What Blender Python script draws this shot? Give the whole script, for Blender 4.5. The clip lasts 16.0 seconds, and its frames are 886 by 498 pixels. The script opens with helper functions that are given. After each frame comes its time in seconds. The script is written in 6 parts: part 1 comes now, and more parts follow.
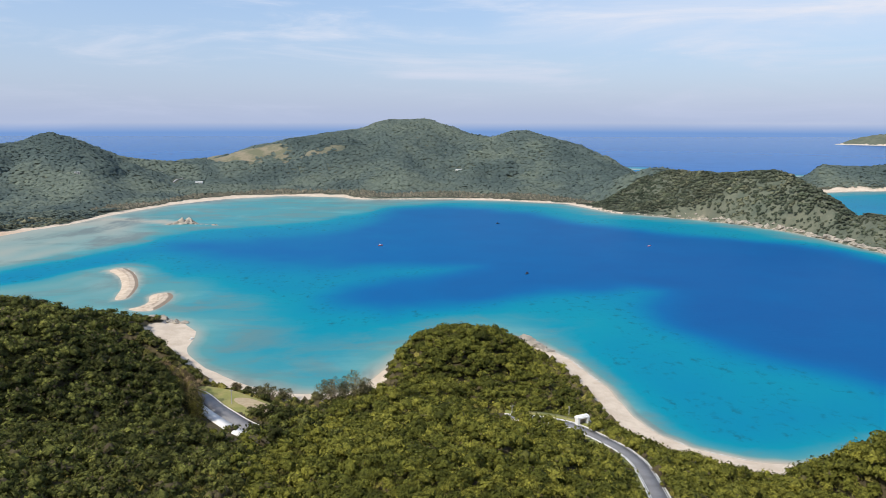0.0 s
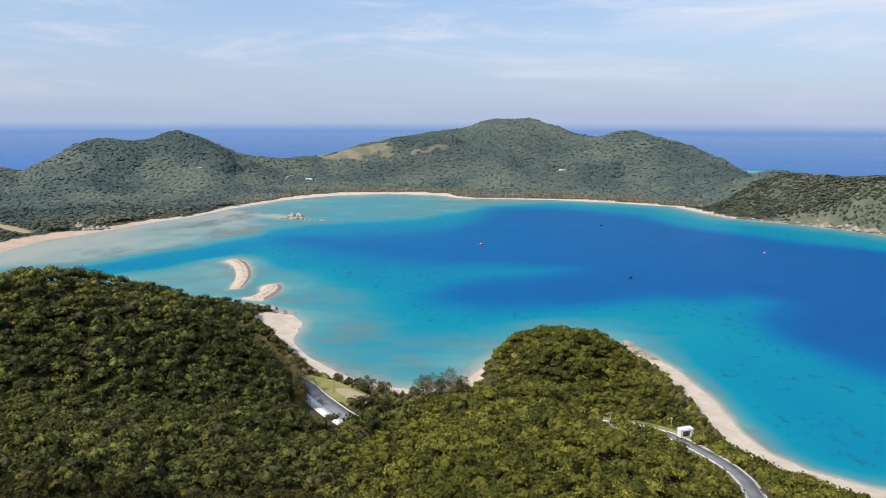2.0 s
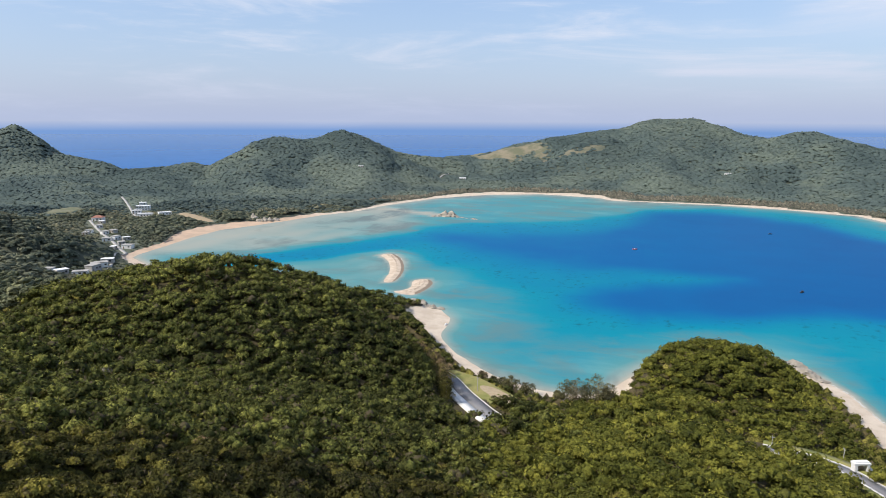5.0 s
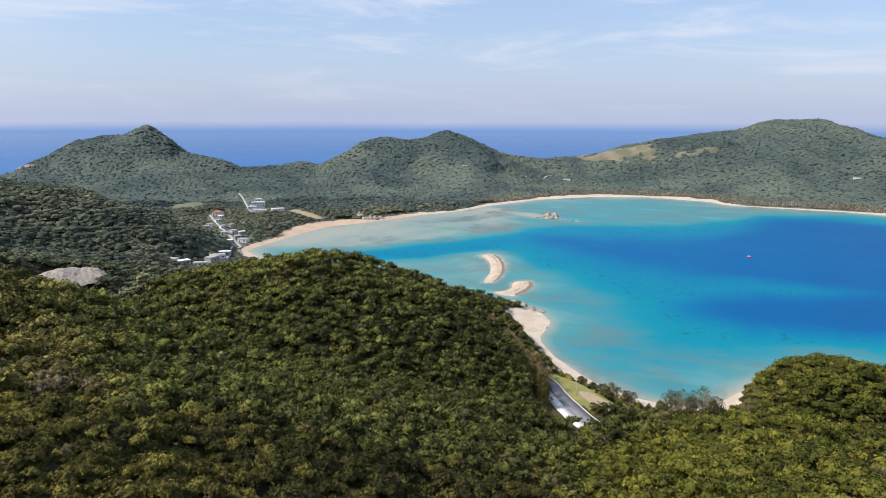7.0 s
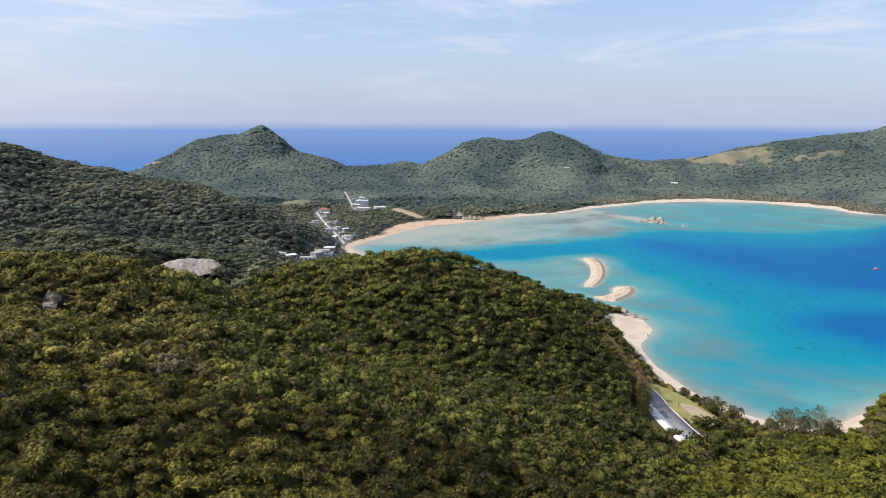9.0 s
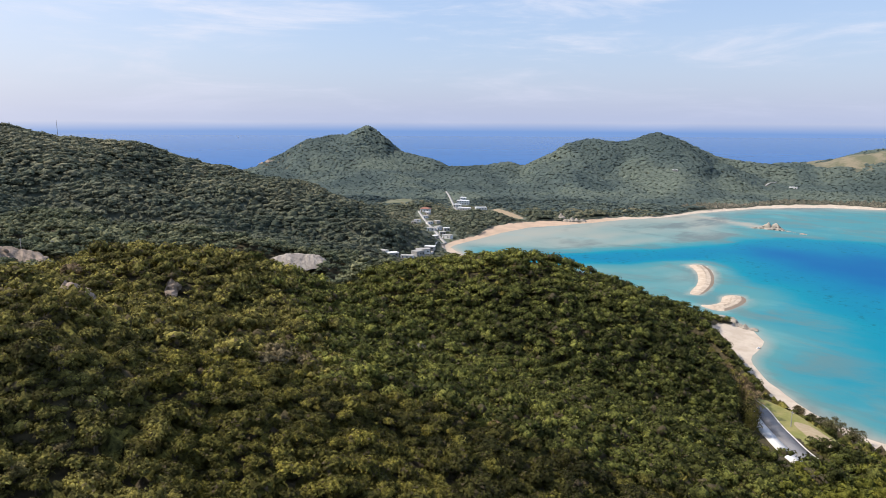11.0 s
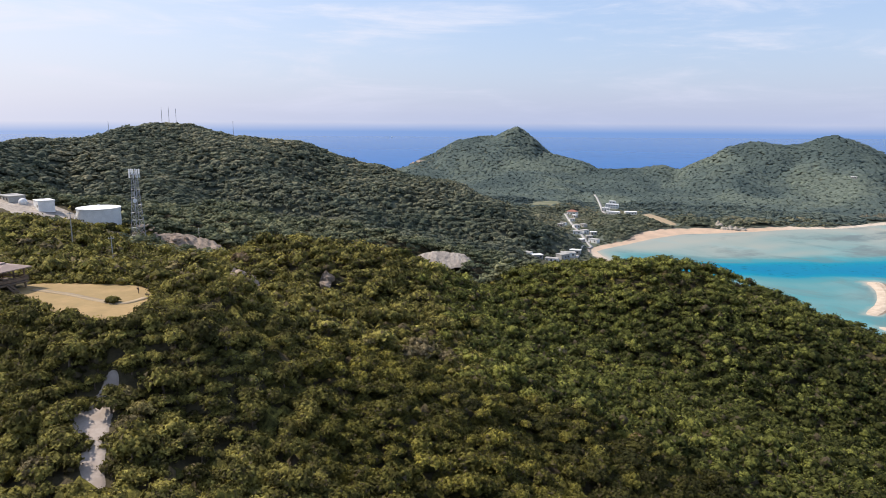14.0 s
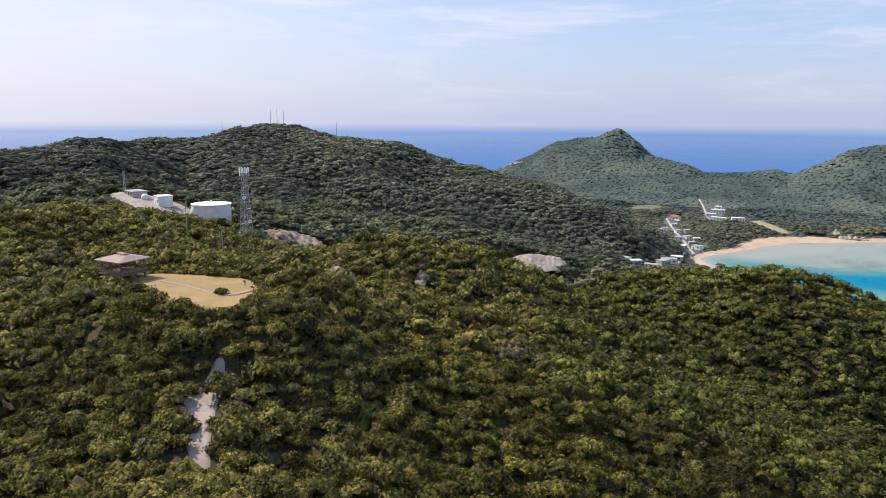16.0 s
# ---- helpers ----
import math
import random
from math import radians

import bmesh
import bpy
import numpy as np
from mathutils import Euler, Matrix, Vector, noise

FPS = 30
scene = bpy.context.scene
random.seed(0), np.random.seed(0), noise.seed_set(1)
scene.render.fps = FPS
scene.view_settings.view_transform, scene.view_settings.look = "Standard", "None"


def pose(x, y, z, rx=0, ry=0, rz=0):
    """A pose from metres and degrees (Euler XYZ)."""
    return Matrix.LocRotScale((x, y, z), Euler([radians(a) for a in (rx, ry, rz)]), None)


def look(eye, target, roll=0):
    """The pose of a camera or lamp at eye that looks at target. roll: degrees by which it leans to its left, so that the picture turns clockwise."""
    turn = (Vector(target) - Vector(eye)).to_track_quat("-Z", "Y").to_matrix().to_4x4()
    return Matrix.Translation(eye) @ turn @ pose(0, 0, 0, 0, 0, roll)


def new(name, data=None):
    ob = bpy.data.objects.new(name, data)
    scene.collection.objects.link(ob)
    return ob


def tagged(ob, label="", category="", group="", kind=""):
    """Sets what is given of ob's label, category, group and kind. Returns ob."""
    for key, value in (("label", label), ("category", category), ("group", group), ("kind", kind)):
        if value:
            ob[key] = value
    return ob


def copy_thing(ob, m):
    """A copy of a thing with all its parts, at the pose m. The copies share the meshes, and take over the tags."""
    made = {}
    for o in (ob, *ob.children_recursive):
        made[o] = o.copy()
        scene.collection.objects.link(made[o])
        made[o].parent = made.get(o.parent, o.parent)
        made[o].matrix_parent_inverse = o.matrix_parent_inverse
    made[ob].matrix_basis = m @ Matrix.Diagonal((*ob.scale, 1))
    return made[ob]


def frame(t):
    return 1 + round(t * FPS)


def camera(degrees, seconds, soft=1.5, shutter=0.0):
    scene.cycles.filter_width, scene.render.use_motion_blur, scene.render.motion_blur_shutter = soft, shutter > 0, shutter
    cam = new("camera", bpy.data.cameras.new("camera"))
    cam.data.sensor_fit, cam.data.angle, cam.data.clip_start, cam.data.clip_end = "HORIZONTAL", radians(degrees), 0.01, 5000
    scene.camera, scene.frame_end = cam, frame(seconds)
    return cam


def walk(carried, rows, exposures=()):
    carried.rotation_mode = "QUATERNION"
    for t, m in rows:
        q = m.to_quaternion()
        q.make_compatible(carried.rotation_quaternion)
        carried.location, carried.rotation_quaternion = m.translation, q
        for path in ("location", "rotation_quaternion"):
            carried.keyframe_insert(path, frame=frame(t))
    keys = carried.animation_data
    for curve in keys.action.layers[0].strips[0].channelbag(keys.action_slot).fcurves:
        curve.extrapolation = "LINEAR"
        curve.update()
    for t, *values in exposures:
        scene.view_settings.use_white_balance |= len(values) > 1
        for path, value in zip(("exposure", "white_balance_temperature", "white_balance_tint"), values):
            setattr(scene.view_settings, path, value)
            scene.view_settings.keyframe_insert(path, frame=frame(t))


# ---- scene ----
EYE = 120.0                      # height of the camera over the sea
cam = camera(65.64, 16.0, soft=0.8)
# seconds, heading to the left of +y, pitch, roll, all in degrees
TURNS = [(0.0, 0.11, -10.66, 0.10), (0.5, 2.26, -10.68, 0.16), (1.0, 4.43, -10.69, 0.17), (1.5, 6.60, -10.71, 0.20), (2.0, 8.63, -10.72, 0.20),
         (2.5, 10.86, -10.75, 0.22), (3.0, 13.05, -10.77, 0.26), (3.5, 15.22, -10.77, 0.25), (4.0, 17.20, -10.77, 0.23), (6.5, 27.72, -10.73, 0.20),
         (7.0, 29.86, -10.73, 0.19), (7.5, 31.98, -10.72, 0.20), (8.0, 34.08, -10.71, 0.22), (8.5, 36.06, -10.70, 0.23), (9.0, 38.23, -10.70, 0.26),
         (11.5, 48.73, -10.68, 0.28), (12.0, 50.76, -10.67, 0.30), (12.5, 52.68, -10.66, 0.32), (13.0, 54.75, -10.66, 0.31), (13.5, 56.83, -10.66, 0.32),
         (14.0, 58.88, -10.65, 0.34), (14.5, 60.82, -10.64, 0.37), (15.0, 62.90, -10.62, 0.35), (15.5, 65.00, -10.61, 0.35), (16.0, 66.92, -10.59, 0.41)]


def turned(heading, pitch, roll):
    a, p = radians(heading), radians(pitch)
    way = Vector((-math.sin(a) * math.cos(p), math.cos(a) * math.cos(p), math.sin(p)))
    eye = Vector((0, 0, EYE))
    return look(eye, eye + way * 100, roll)


walk(cam, [(t, turned(h, p, r)) for t, h, p, r in TURNS],
     exposures=[(0.0, -0.05, 6500, 11), (8.0, 0.04, 6580, 13), (16.0, 0.10, 6680, 15)])

# ---- light ----
SUN_HEADING, SUN_HEIGHT = 132.0, 47.0      # degrees to the left of +y, degrees over the horizon
sun_way = Vector((-math.sin(radians(SUN_HEADING)) * math.cos(radians(SUN_HEIGHT)),
                  math.cos(radians(SUN_HEADING)) * math.cos(radians(SUN_HEIGHT)), math.sin(radians(SUN_HEIGHT))))
sun_data = bpy.data.lights.new("sun", "SUN")
sun_data.energy, sun_data.angle, sun_data.color = 5.0, radians(0.53), (1.0, 0.93, 0.82)
sun = new("sun", sun_data)
sun.matrix_basis = look(sun_way * 500, (0, 0, 0))

world = bpy.data.worlds.new("sky")
scene.world = world
world.use_nodes = True
wn, wl = world.node_tree.nodes, world.node_tree.links
wn.clear()


def wnode(kind, **values):
    n = wn.new(kind)
    for k, v in values.items():
        n.inputs[k].default_value = v
    return n


def wmath(op, a, b=None, clamp=False):
    n = wn.new("ShaderNodeMath")
    n.operation, n.use_clamp = op, clamp
    for k, v in ((0, a), (1, b)):
        if v is None:
            continue
        if isinstance(v, (int, float)):
            n.inputs[k].default_value = v
        else:
            wl.new(v, n.inputs[k])
    return n.outputs[0]


def wmix(fac, a, b):
    n = wn.new("ShaderNodeMix")
    n.data_type = "RGBA"
    for k, v in ((0, fac), (6, a), (7, b)):
        if isinstance(v, (int, float, tuple)):
            n.inputs[k].default_value = v
        else:
            wl.new(v, n.inputs[k])
    return n.outputs[2]


sky = wn.new("ShaderNodeTexSky")
sky.sky_type, sky.sun_disc = "NISHITA", False
sky.sun_elevation, sky.sun_rotation = radians(SUN_HEIGHT), radians(-SUN_HEADING)
sky.altitude, sky.air_density, sky.dust_density, sky.ozone_density = 100, 1.1, 0.9, 4.0
where = wn.new("ShaderNodeTexCoord").outputs["Generated"]
xyz = wn.new("ShaderNodeSeparateXYZ")
wl.new(where, xyz.inputs[0])
up = xyz.outputs[2]
# thin streaks of high cloud
stretch = wn.new("ShaderNodeMapping")
stretch.inputs["Scale"].default_value = (1.3, 1.3, 9.0)
wl.new(where, stretch.inputs[0])
cl = wnode("ShaderNodeTexNoise", Scale=2.6, Detail=7.0, Roughness=0.62, Distortion=0.5)
wl.new(stretch.outputs[0], cl.inputs["Vector"])
cover = wn.new("ShaderNodeMapRange")
cover.interpolation_type = "SMOOTHSTEP"
for k, v in ((1, 0.46), (2, 0.78), (3, 0.0), (4, 0.8)):
    cover.inputs[k].default_value = v
wl.new(cl.outputs[0], cover.inputs[0])
haze = wmath("POWER", wmath("SUBTRACT", 1.0, wmath("ABSOLUTE", up), True), 11.0)
skyc = wmix(0.35, sky.outputs[0], (3.1, 4.3, 6.7, 1))
skyc = wmix(cover.outputs[0], skyc, (5.9, 6.1, 6.6, 1))
# one broad streak of cloud low over the eastern sea
east = wn.new("ShaderNodeVectorMath")
east.operation = "DOT_PRODUCT"
wl.new(where, east.inputs[0])
east.inputs[1].default_value = (math.sin(radians(24)), math.cos(radians(24)), 0.0)
reach = wn.new("ShaderNodeMapRange")
reach.interpolation_type = "SMOOTHSTEP"
for k, v in ((1, 0.92), (2, 0.98), (3, 0.0), (4, 1.0)):
    reach.inputs[k].default_value = v
wl.new(east.outputs["Value"], reach.inputs[0])
band = wmath("SUBTRACT", 1.0, wmath("ABSOLUTE", wmath("DIVIDE", wmath("SUBTRACT", up, 0.135), 0.045)), True)
wisp = wn.new("ShaderNodeMapRange")
for k, v in ((1, 0.22), (2, 0.60), (3, 0.0), (4, 1.0)):
    wisp.inputs[k].default_value = v
wl.new(cl.outputs[0], wisp.inputs[0])
skyc = wmix(wmath("MULTIPLY", wmath("MULTIPLY", band, reach.outputs[0]), wisp.outputs[0]), skyc, (5.8, 6.0, 6.5, 1))
skyc = wmix(wmath("MULTIPLY", haze, 0.9), skyc, (3.05, 3.6, 5.0, 1))
# milky air towards the sun
toward = wn.new("ShaderNodeVectorMath")
toward.operation = "DOT_PRODUCT"
wl.new(where, toward.inputs[0])
toward.inputs[1].default_value = (-math.sin(radians(SUN_HEADING)), math.cos(radians(SUN_HEADING)), 0.0)
milk = wmath("POWER", wmath("MAXIMUM", toward.outputs["Value"], 0.0), 2.2)
skyc = wmix(wmath("MULTIPLY", milk, 0.85), skyc, (5.6, 5.7, 6.2, 1))
# the sea beyond the modelled sheet, fading into the haze at the horizon
below = wn.new("ShaderNodeMapRange")
for k, v in ((1, -0.0170), (2, -0.0040), (3, 1.0), (4, 0.0)):
    below.inputs[k].default_value = v
wl.new(up, below.inputs[0])
skyc = wmix(below.outputs[0], skyc, wmix(wmath("MULTIPLY", milk, 0.6), (1.28, 2.32, 4.55, 1), (4.2, 4.7, 5.9, 1)))
bg = wnode("ShaderNodeBackground", Strength=0.15)
wl.new(skyc, bg.inputs[0])
wl.new(bg.outputs[0], wn.new("ShaderNodeOutputWorld").inputs[0])


# ---- materials ----
class Mat:
    """A small builder of node materials."""

    def __init__(self, name, rough=0.7, metal=0.0, spec=0.4):
        self.m = bpy.data.materials.new(name)
        self.m.use_nodes = True
        self.n, self.l = self.m.node_tree.nodes, self.m.node_tree.links
        self.b = self.n["Principled BSDF"]
        self.b.inputs["Roughness"].default_value = rough
        self.b.inputs["Metallic"].default_value = metal
        self.b.inputs["Specular IOR Level"].default_value = spec
        self.pos = self.n.new("ShaderNodeNewGeometry").outputs["Position"]

    def put(self, v, socket):
        if isinstance(v, (int, float, tuple)):
            socket.default_value = v
        else:
            self.l.new(v, socket)

    def noise(self, size, detail=4.0, rough=0.55, stretch=None, distort=0.0):
        n = self.n.new("ShaderNodeTexNoise")
        n.inputs["Scale"].default_value, n.inputs["Detail"].default_value = 1.0 / size, detail
        n.inputs["Roughness"].default_value, n.inputs["Distortion"].default_value = rough, distort
        v = self.pos
        if stretch:
            s = self.n.new("ShaderNodeMapping")
            s.inputs["Scale"].default_value = stretch
            self.l.new(v, s.inputs[0])
            v = s.outputs[0]
        self.l.new(v, n.inputs["Vector"])
        return n.outputs[0]

    def attr(self, name):
        n = self.n.new("ShaderNodeAttribute")
        n.attribute_name = name
        return n.outputs["Fac"]

    def range(self, v, a, b, c=0.0, d=1.0, smooth=True):
        n = self.n.new("ShaderNodeMapRange")
        n.interpolation_type = "SMOOTHSTEP" if smooth else "LINEAR"
        self.l.new(v, n.inputs[0])
        for k, x in ((1, a), (2, b), (3, c), (4, d)):
            n.inputs[k].default_value = x
        return n.outputs[0]

    def math(self, op, a, b=0.0):
        n = self.n.new("ShaderNodeMath")
        n.operation = op
        self.put(a, n.inputs[0]), self.put(b, n.inputs[1])
        return n.outputs[0]

    def mix(self, fac, a, b, blend="MIX"):
        n = self.n.new("ShaderNodeMix")
        n.data_type, n.blend_type = "RGBA", blend
        self.put(fac, n.inputs[0]), self.put(a, n.inputs[6]), self.put(b, n.inputs[7])
        return n.outputs[2]

    def ramp(self, v, stops):
        n = self.n.new("ShaderNodeValToRGB")
        e = n.color_ramp.elements
        while len(e) < len(stops):
            e.new(0.5)
        for el, (p, c) in zip(e, stops):
            el.position, el.color = p, (*c, 1)
        self.l.new(v, n.inputs[0])
        return n.outputs[0]

    def bump(self, v, height, strength=1.0):
        n = self.n.new("ShaderNodeBump")
        n.inputs["Distance"].default_value, n.inputs["Strength"].default_value = height, strength
        self.l.new(v, n.inputs["Height"])
        self.l.new(n.outputs[0], self.b.inputs["Normal"])
        return self

    def colour(self, c):
        self.put(c, self.b.inputs["Base Color"])
        return self


def surface(name, a, b, size, rough=0.7, metal=0.0, spec=0.4, relief=0.0, fine=0.15):
    """A plain worn surface: two tones at a large and a fine scale."""
    k = Mat(name, rough, metal, spec)
    large, small = k.noise(size), k.noise(size * fine, 6.0, 0.65)
    c = k.mix(k.range(large, 0.35, 0.65), (*a, 1), (*b, 1))
    k.colour(k.mix(k.range(small, 0.3, 0.75, 0.0, 0.35), c, (*[x * 0.6 for x in a], 1)))
    if relief:
        k.bump(small, relief)
    return k.m


def foliage(name, dark, mid, light, patch, leaf, relief, deep=0.8, dry=(0.24, 0.19, 0.11), twigs=0.0, glow=1.7, clump=2.3, depth=0.62):
    """Leaves: colour differs from tree to tree, from wood to wood and from tuft to tuft."""
    k = Mat(name, 0.8, 0.0, 0.10)
    geo = k.n.new("ShaderNodeNewGeometry").outputs["Random Per Island"]
    ob = k.n.new("ShaderNodeObjectInfo").outputs["Random"]
    stand = k.attr("tone")
    tone = k.math("ADD", stand, k.math("MULTIPLY", k.math("LESS_THAN", stand, 0.001), ob))
    between = [tuple((a + b) / 2 for a, b in zip(p, q)) for p, q in ((dark, mid), (mid, light))]
    c = k.ramp(tone, [(0.0, dark), (0.2, between[0]), (0.42, mid), (0.60, between[1]), (0.76, light), (0.85, tuple(x * 1.12 for x in light)),
                      (0.93, tuple(x * 1.05 for x in light)), (0.965, dry), (1.0, dark)])
    wide = k.noise(patch, 3.0)
    c = k.mix(k.range(wide, 0.45, 0.68, 0.0, 0.30), c, (*light, 1))
    # random clumps painted dark like gaps and bright like lit crown tops
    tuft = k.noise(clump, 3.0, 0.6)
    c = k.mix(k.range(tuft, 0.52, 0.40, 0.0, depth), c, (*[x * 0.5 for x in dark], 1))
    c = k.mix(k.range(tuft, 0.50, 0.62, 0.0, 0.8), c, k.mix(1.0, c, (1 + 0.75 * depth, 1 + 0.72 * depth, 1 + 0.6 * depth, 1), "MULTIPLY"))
    # finer noise paints small dark gaps and highlights among the leaves
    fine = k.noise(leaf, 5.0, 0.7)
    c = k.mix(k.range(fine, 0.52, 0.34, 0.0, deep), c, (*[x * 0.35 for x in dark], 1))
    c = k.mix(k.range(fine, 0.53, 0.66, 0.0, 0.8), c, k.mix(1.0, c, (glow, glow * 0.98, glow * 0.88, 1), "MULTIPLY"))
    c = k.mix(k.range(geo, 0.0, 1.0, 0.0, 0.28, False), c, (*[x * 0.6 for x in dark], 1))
    if twigs:
        c = k.mix(k.range(geo, 1.0 - twigs, 1.02 - twigs, 0.0, 0.7), c, (0.115, 0.088, 0.060, 1))
    k.colour(c)
    k.bump(fine, relief)
    thin = k.n.new("ShaderNodeBsdfTranslucent")
    k.l.new(c, thin.inputs[0])
    both = k.n.new("ShaderNodeMixShader")
    both.inputs[0].default_value = 0.17
    k.l.new(k.b.outputs[0], both.inputs[1]), k.l.new(thin.outputs[0], both.inputs[2])
    k.l.new(both.outputs[0], k.n["Material Output"].inputs[0])
    return k.m


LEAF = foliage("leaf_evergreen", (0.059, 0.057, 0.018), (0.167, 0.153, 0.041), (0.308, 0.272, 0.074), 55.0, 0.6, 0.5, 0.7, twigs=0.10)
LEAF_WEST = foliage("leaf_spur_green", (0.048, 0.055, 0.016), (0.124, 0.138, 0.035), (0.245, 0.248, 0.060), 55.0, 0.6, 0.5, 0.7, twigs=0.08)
# darker copy of LEAF, slope shade put in; also for dark green shrubs
LEAF_DEEP_SHADED = foliage("leaf_deep_green_shaded", (0.041, 0.043, 0.014), (0.128, 0.120, 0.030), (0.293, 0.259, 0.056), 55.0, 0.6, 0.5, 0.7, twigs=0.08, depth=0.52)
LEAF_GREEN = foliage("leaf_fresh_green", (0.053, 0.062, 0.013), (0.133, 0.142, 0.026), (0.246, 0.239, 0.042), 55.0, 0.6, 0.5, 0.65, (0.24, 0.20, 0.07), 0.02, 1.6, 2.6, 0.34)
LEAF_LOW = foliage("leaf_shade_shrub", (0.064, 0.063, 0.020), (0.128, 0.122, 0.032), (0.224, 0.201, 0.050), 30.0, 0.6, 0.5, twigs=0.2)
# next four: haze of the distance is mixed into the leaf colours
LEAF_MID = foliage("leaf_slope_hazed", (0.063, 0.082, 0.053), (0.130, 0.149, 0.087), (0.232, 0.237, 0.133), 110.0, 2.4, 0.7, 0.45, (0.20, 0.17, 0.12), glow=1.35, clump=5.0, depth=0.45)
LEAF_FAR = foliage("leaf_far_hazed", (0.070, 0.099, 0.094), (0.103, 0.138, 0.126), (0.141, 0.173, 0.139), 75.0, 7.0, 0.35, 0.16, (0.23, 0.205, 0.155), glow=1.12, clump=14.0, depth=0.10)
LEAF_CAPE = foliage("leaf_headland_hazed", (0.048, 0.065, 0.046), (0.097, 0.118, 0.081), (0.189, 0.196, 0.127), 45.0, 5.0, 0.6, 0.35, (0.22, 0.195, 0.14), glow=1.25, clump=12.0, depth=0.4)
LEAF_VALLEY = foliage("leaf_valley_hazed", (0.063, 0.082, 0.060), (0.147, 0.164, 0.111), (0.283, 0.267, 0.169), 70.0, 3.6, 0.8, 0.36, (0.20, 0.175, 0.13), glow=1.3, clump=8.0, depth=0.30)
LEAF_DRY = foliage("leaf_salt_burnt", (0.085, 0.092, 0.070), (0.132, 0.130, 0.098), (0.185, 0.168, 0.128), 40.0, 3.0, 1.0, 0.35, (0.28, 0.23, 0.17))
LEAF_PINE = foliage("leaf_shore_pine", (0.090, 0.092, 0.042), (0.148, 0.142, 0.068), (0.210, 0.188, 0.098), 20.0, 2.0, 0.02)
LEAF_RUSSET = foliage("leaf_russet_pine", (0.132, 0.103, 0.054), (0.234, 0.163, 0.096), (0.300, 0.219, 0.126), 20.0, 2.0, 0.02)
BARK = surface("bark", (0.16, 0.12, 0.085), (0.10, 0.075, 0.055), 0.5, 0.85, relief=0.02)
CONCRETE = surface("concrete", (0.42, 0.41, 0.38), (0.33, 0.32, 0.30), 3.0, 0.85, relief=0.005)
WHITE = surface("white_paint", (0.80, 0.80, 0.78), (0.70, 0.70, 0.68), 2.5, 0.55)
ROOFTILE = surface("brown_roof", (0.36, 0.27, 0.22), (0.29, 0.22, 0.19), 1.2, 0.7, relief=0.01)
REDTILE = surface("red_roof", (0.34, 0.155, 0.11), (0.26, 0.125, 0.09), 2.0, 0.8)
TIMBER = surface("weathered_timber", (0.21, 0.15, 0.10), (0.14, 0.10, 0.07), 0.8, 0.75, relief=0.004)
STEEL = surface("galvanised_steel", (0.42, 0.43, 0.44), (0.33, 0.34, 0.36), 1.0, 0.5, 0.5)
ASPHALT = surface("asphalt", (0.21, 0.21, 0.215), (0.165, 0.165, 0.17), 5.0, 0.85, relief=0.005)
PALE_PAVING = surface("pale_paving", (0.70, 0.69, 0.66), (0.60, 0.59, 0.56), 3.0, 0.8)
ROCK = surface("shore_rock", (0.38, 0.34, 0.28), (0.24, 0.22, 0.18), 4.0, 0.9, relief=0.25)
GRAVEL = Mat("cut_rock", 0.92, 0.0, 0.2)
streak = GRAVEL.noise(1.6, 5.0, 0.6, (1, 1, 0.16))
stone = GRAVEL.mix(GRAVEL.range(GRAVEL.noise(6.0, 4.0), 0.35, 0.65), (0.43, 0.38, 0.32, 1), (0.33, 0.29, 0.25, 1))
GRAVEL.colour(GRAVEL.mix(GRAVEL.range(streak, 0.45, 0.68, 0.0, 0.7), stone, (0.20, 0.175, 0.15, 1))).bump(streak, 0.5)
GRAVEL = GRAVEL.m
DRYGRASS = surface("dry_lawn", (0.37, 0.252, 0.110), (0.29, 0.205, 0.085), 6.0, 0.9, relief=0.02)
GREENGRASS = surface("green_verge", (0.185, 0.200, 0.050), (0.29, 0.255, 0.095), 9.0, 0.9, relief=0.04)
WORN = surface("worn_turf", (0.41, 0.335, 0.22), (0.35, 0.27, 0.165), 1.5, 0.9)
TURFPATH = surface("trodden_turf", (0.36, 0.280, 0.175), (0.31, 0.235, 0.140), 1.2, 0.9)
FIELDGRASS = surface("field_grass", (0.120, 0.135, 0.070), (0.19, 0.185, 0.115), 14.0, 0.9)
TRACK = surface("pale_gravel_track", (0.45, 0.38, 0.32), (0.34, 0.28, 0.23), 2.5, 0.9, relief=0.03)
DARK = surface("dark_opening", (0.03, 0.03, 0.032), (0.02, 0.02, 0.022), 1.0, 0.4)
ORANGE = surface("orange_plastic", (0.75, 0.10, 0.04), (0.65, 0.09, 0.04), 0.6, 0.4)
NAVY = surface("dark_hull", (0.03, 0.035, 0.05), (0.025, 0.03, 0.04), 0.6, 0.4)


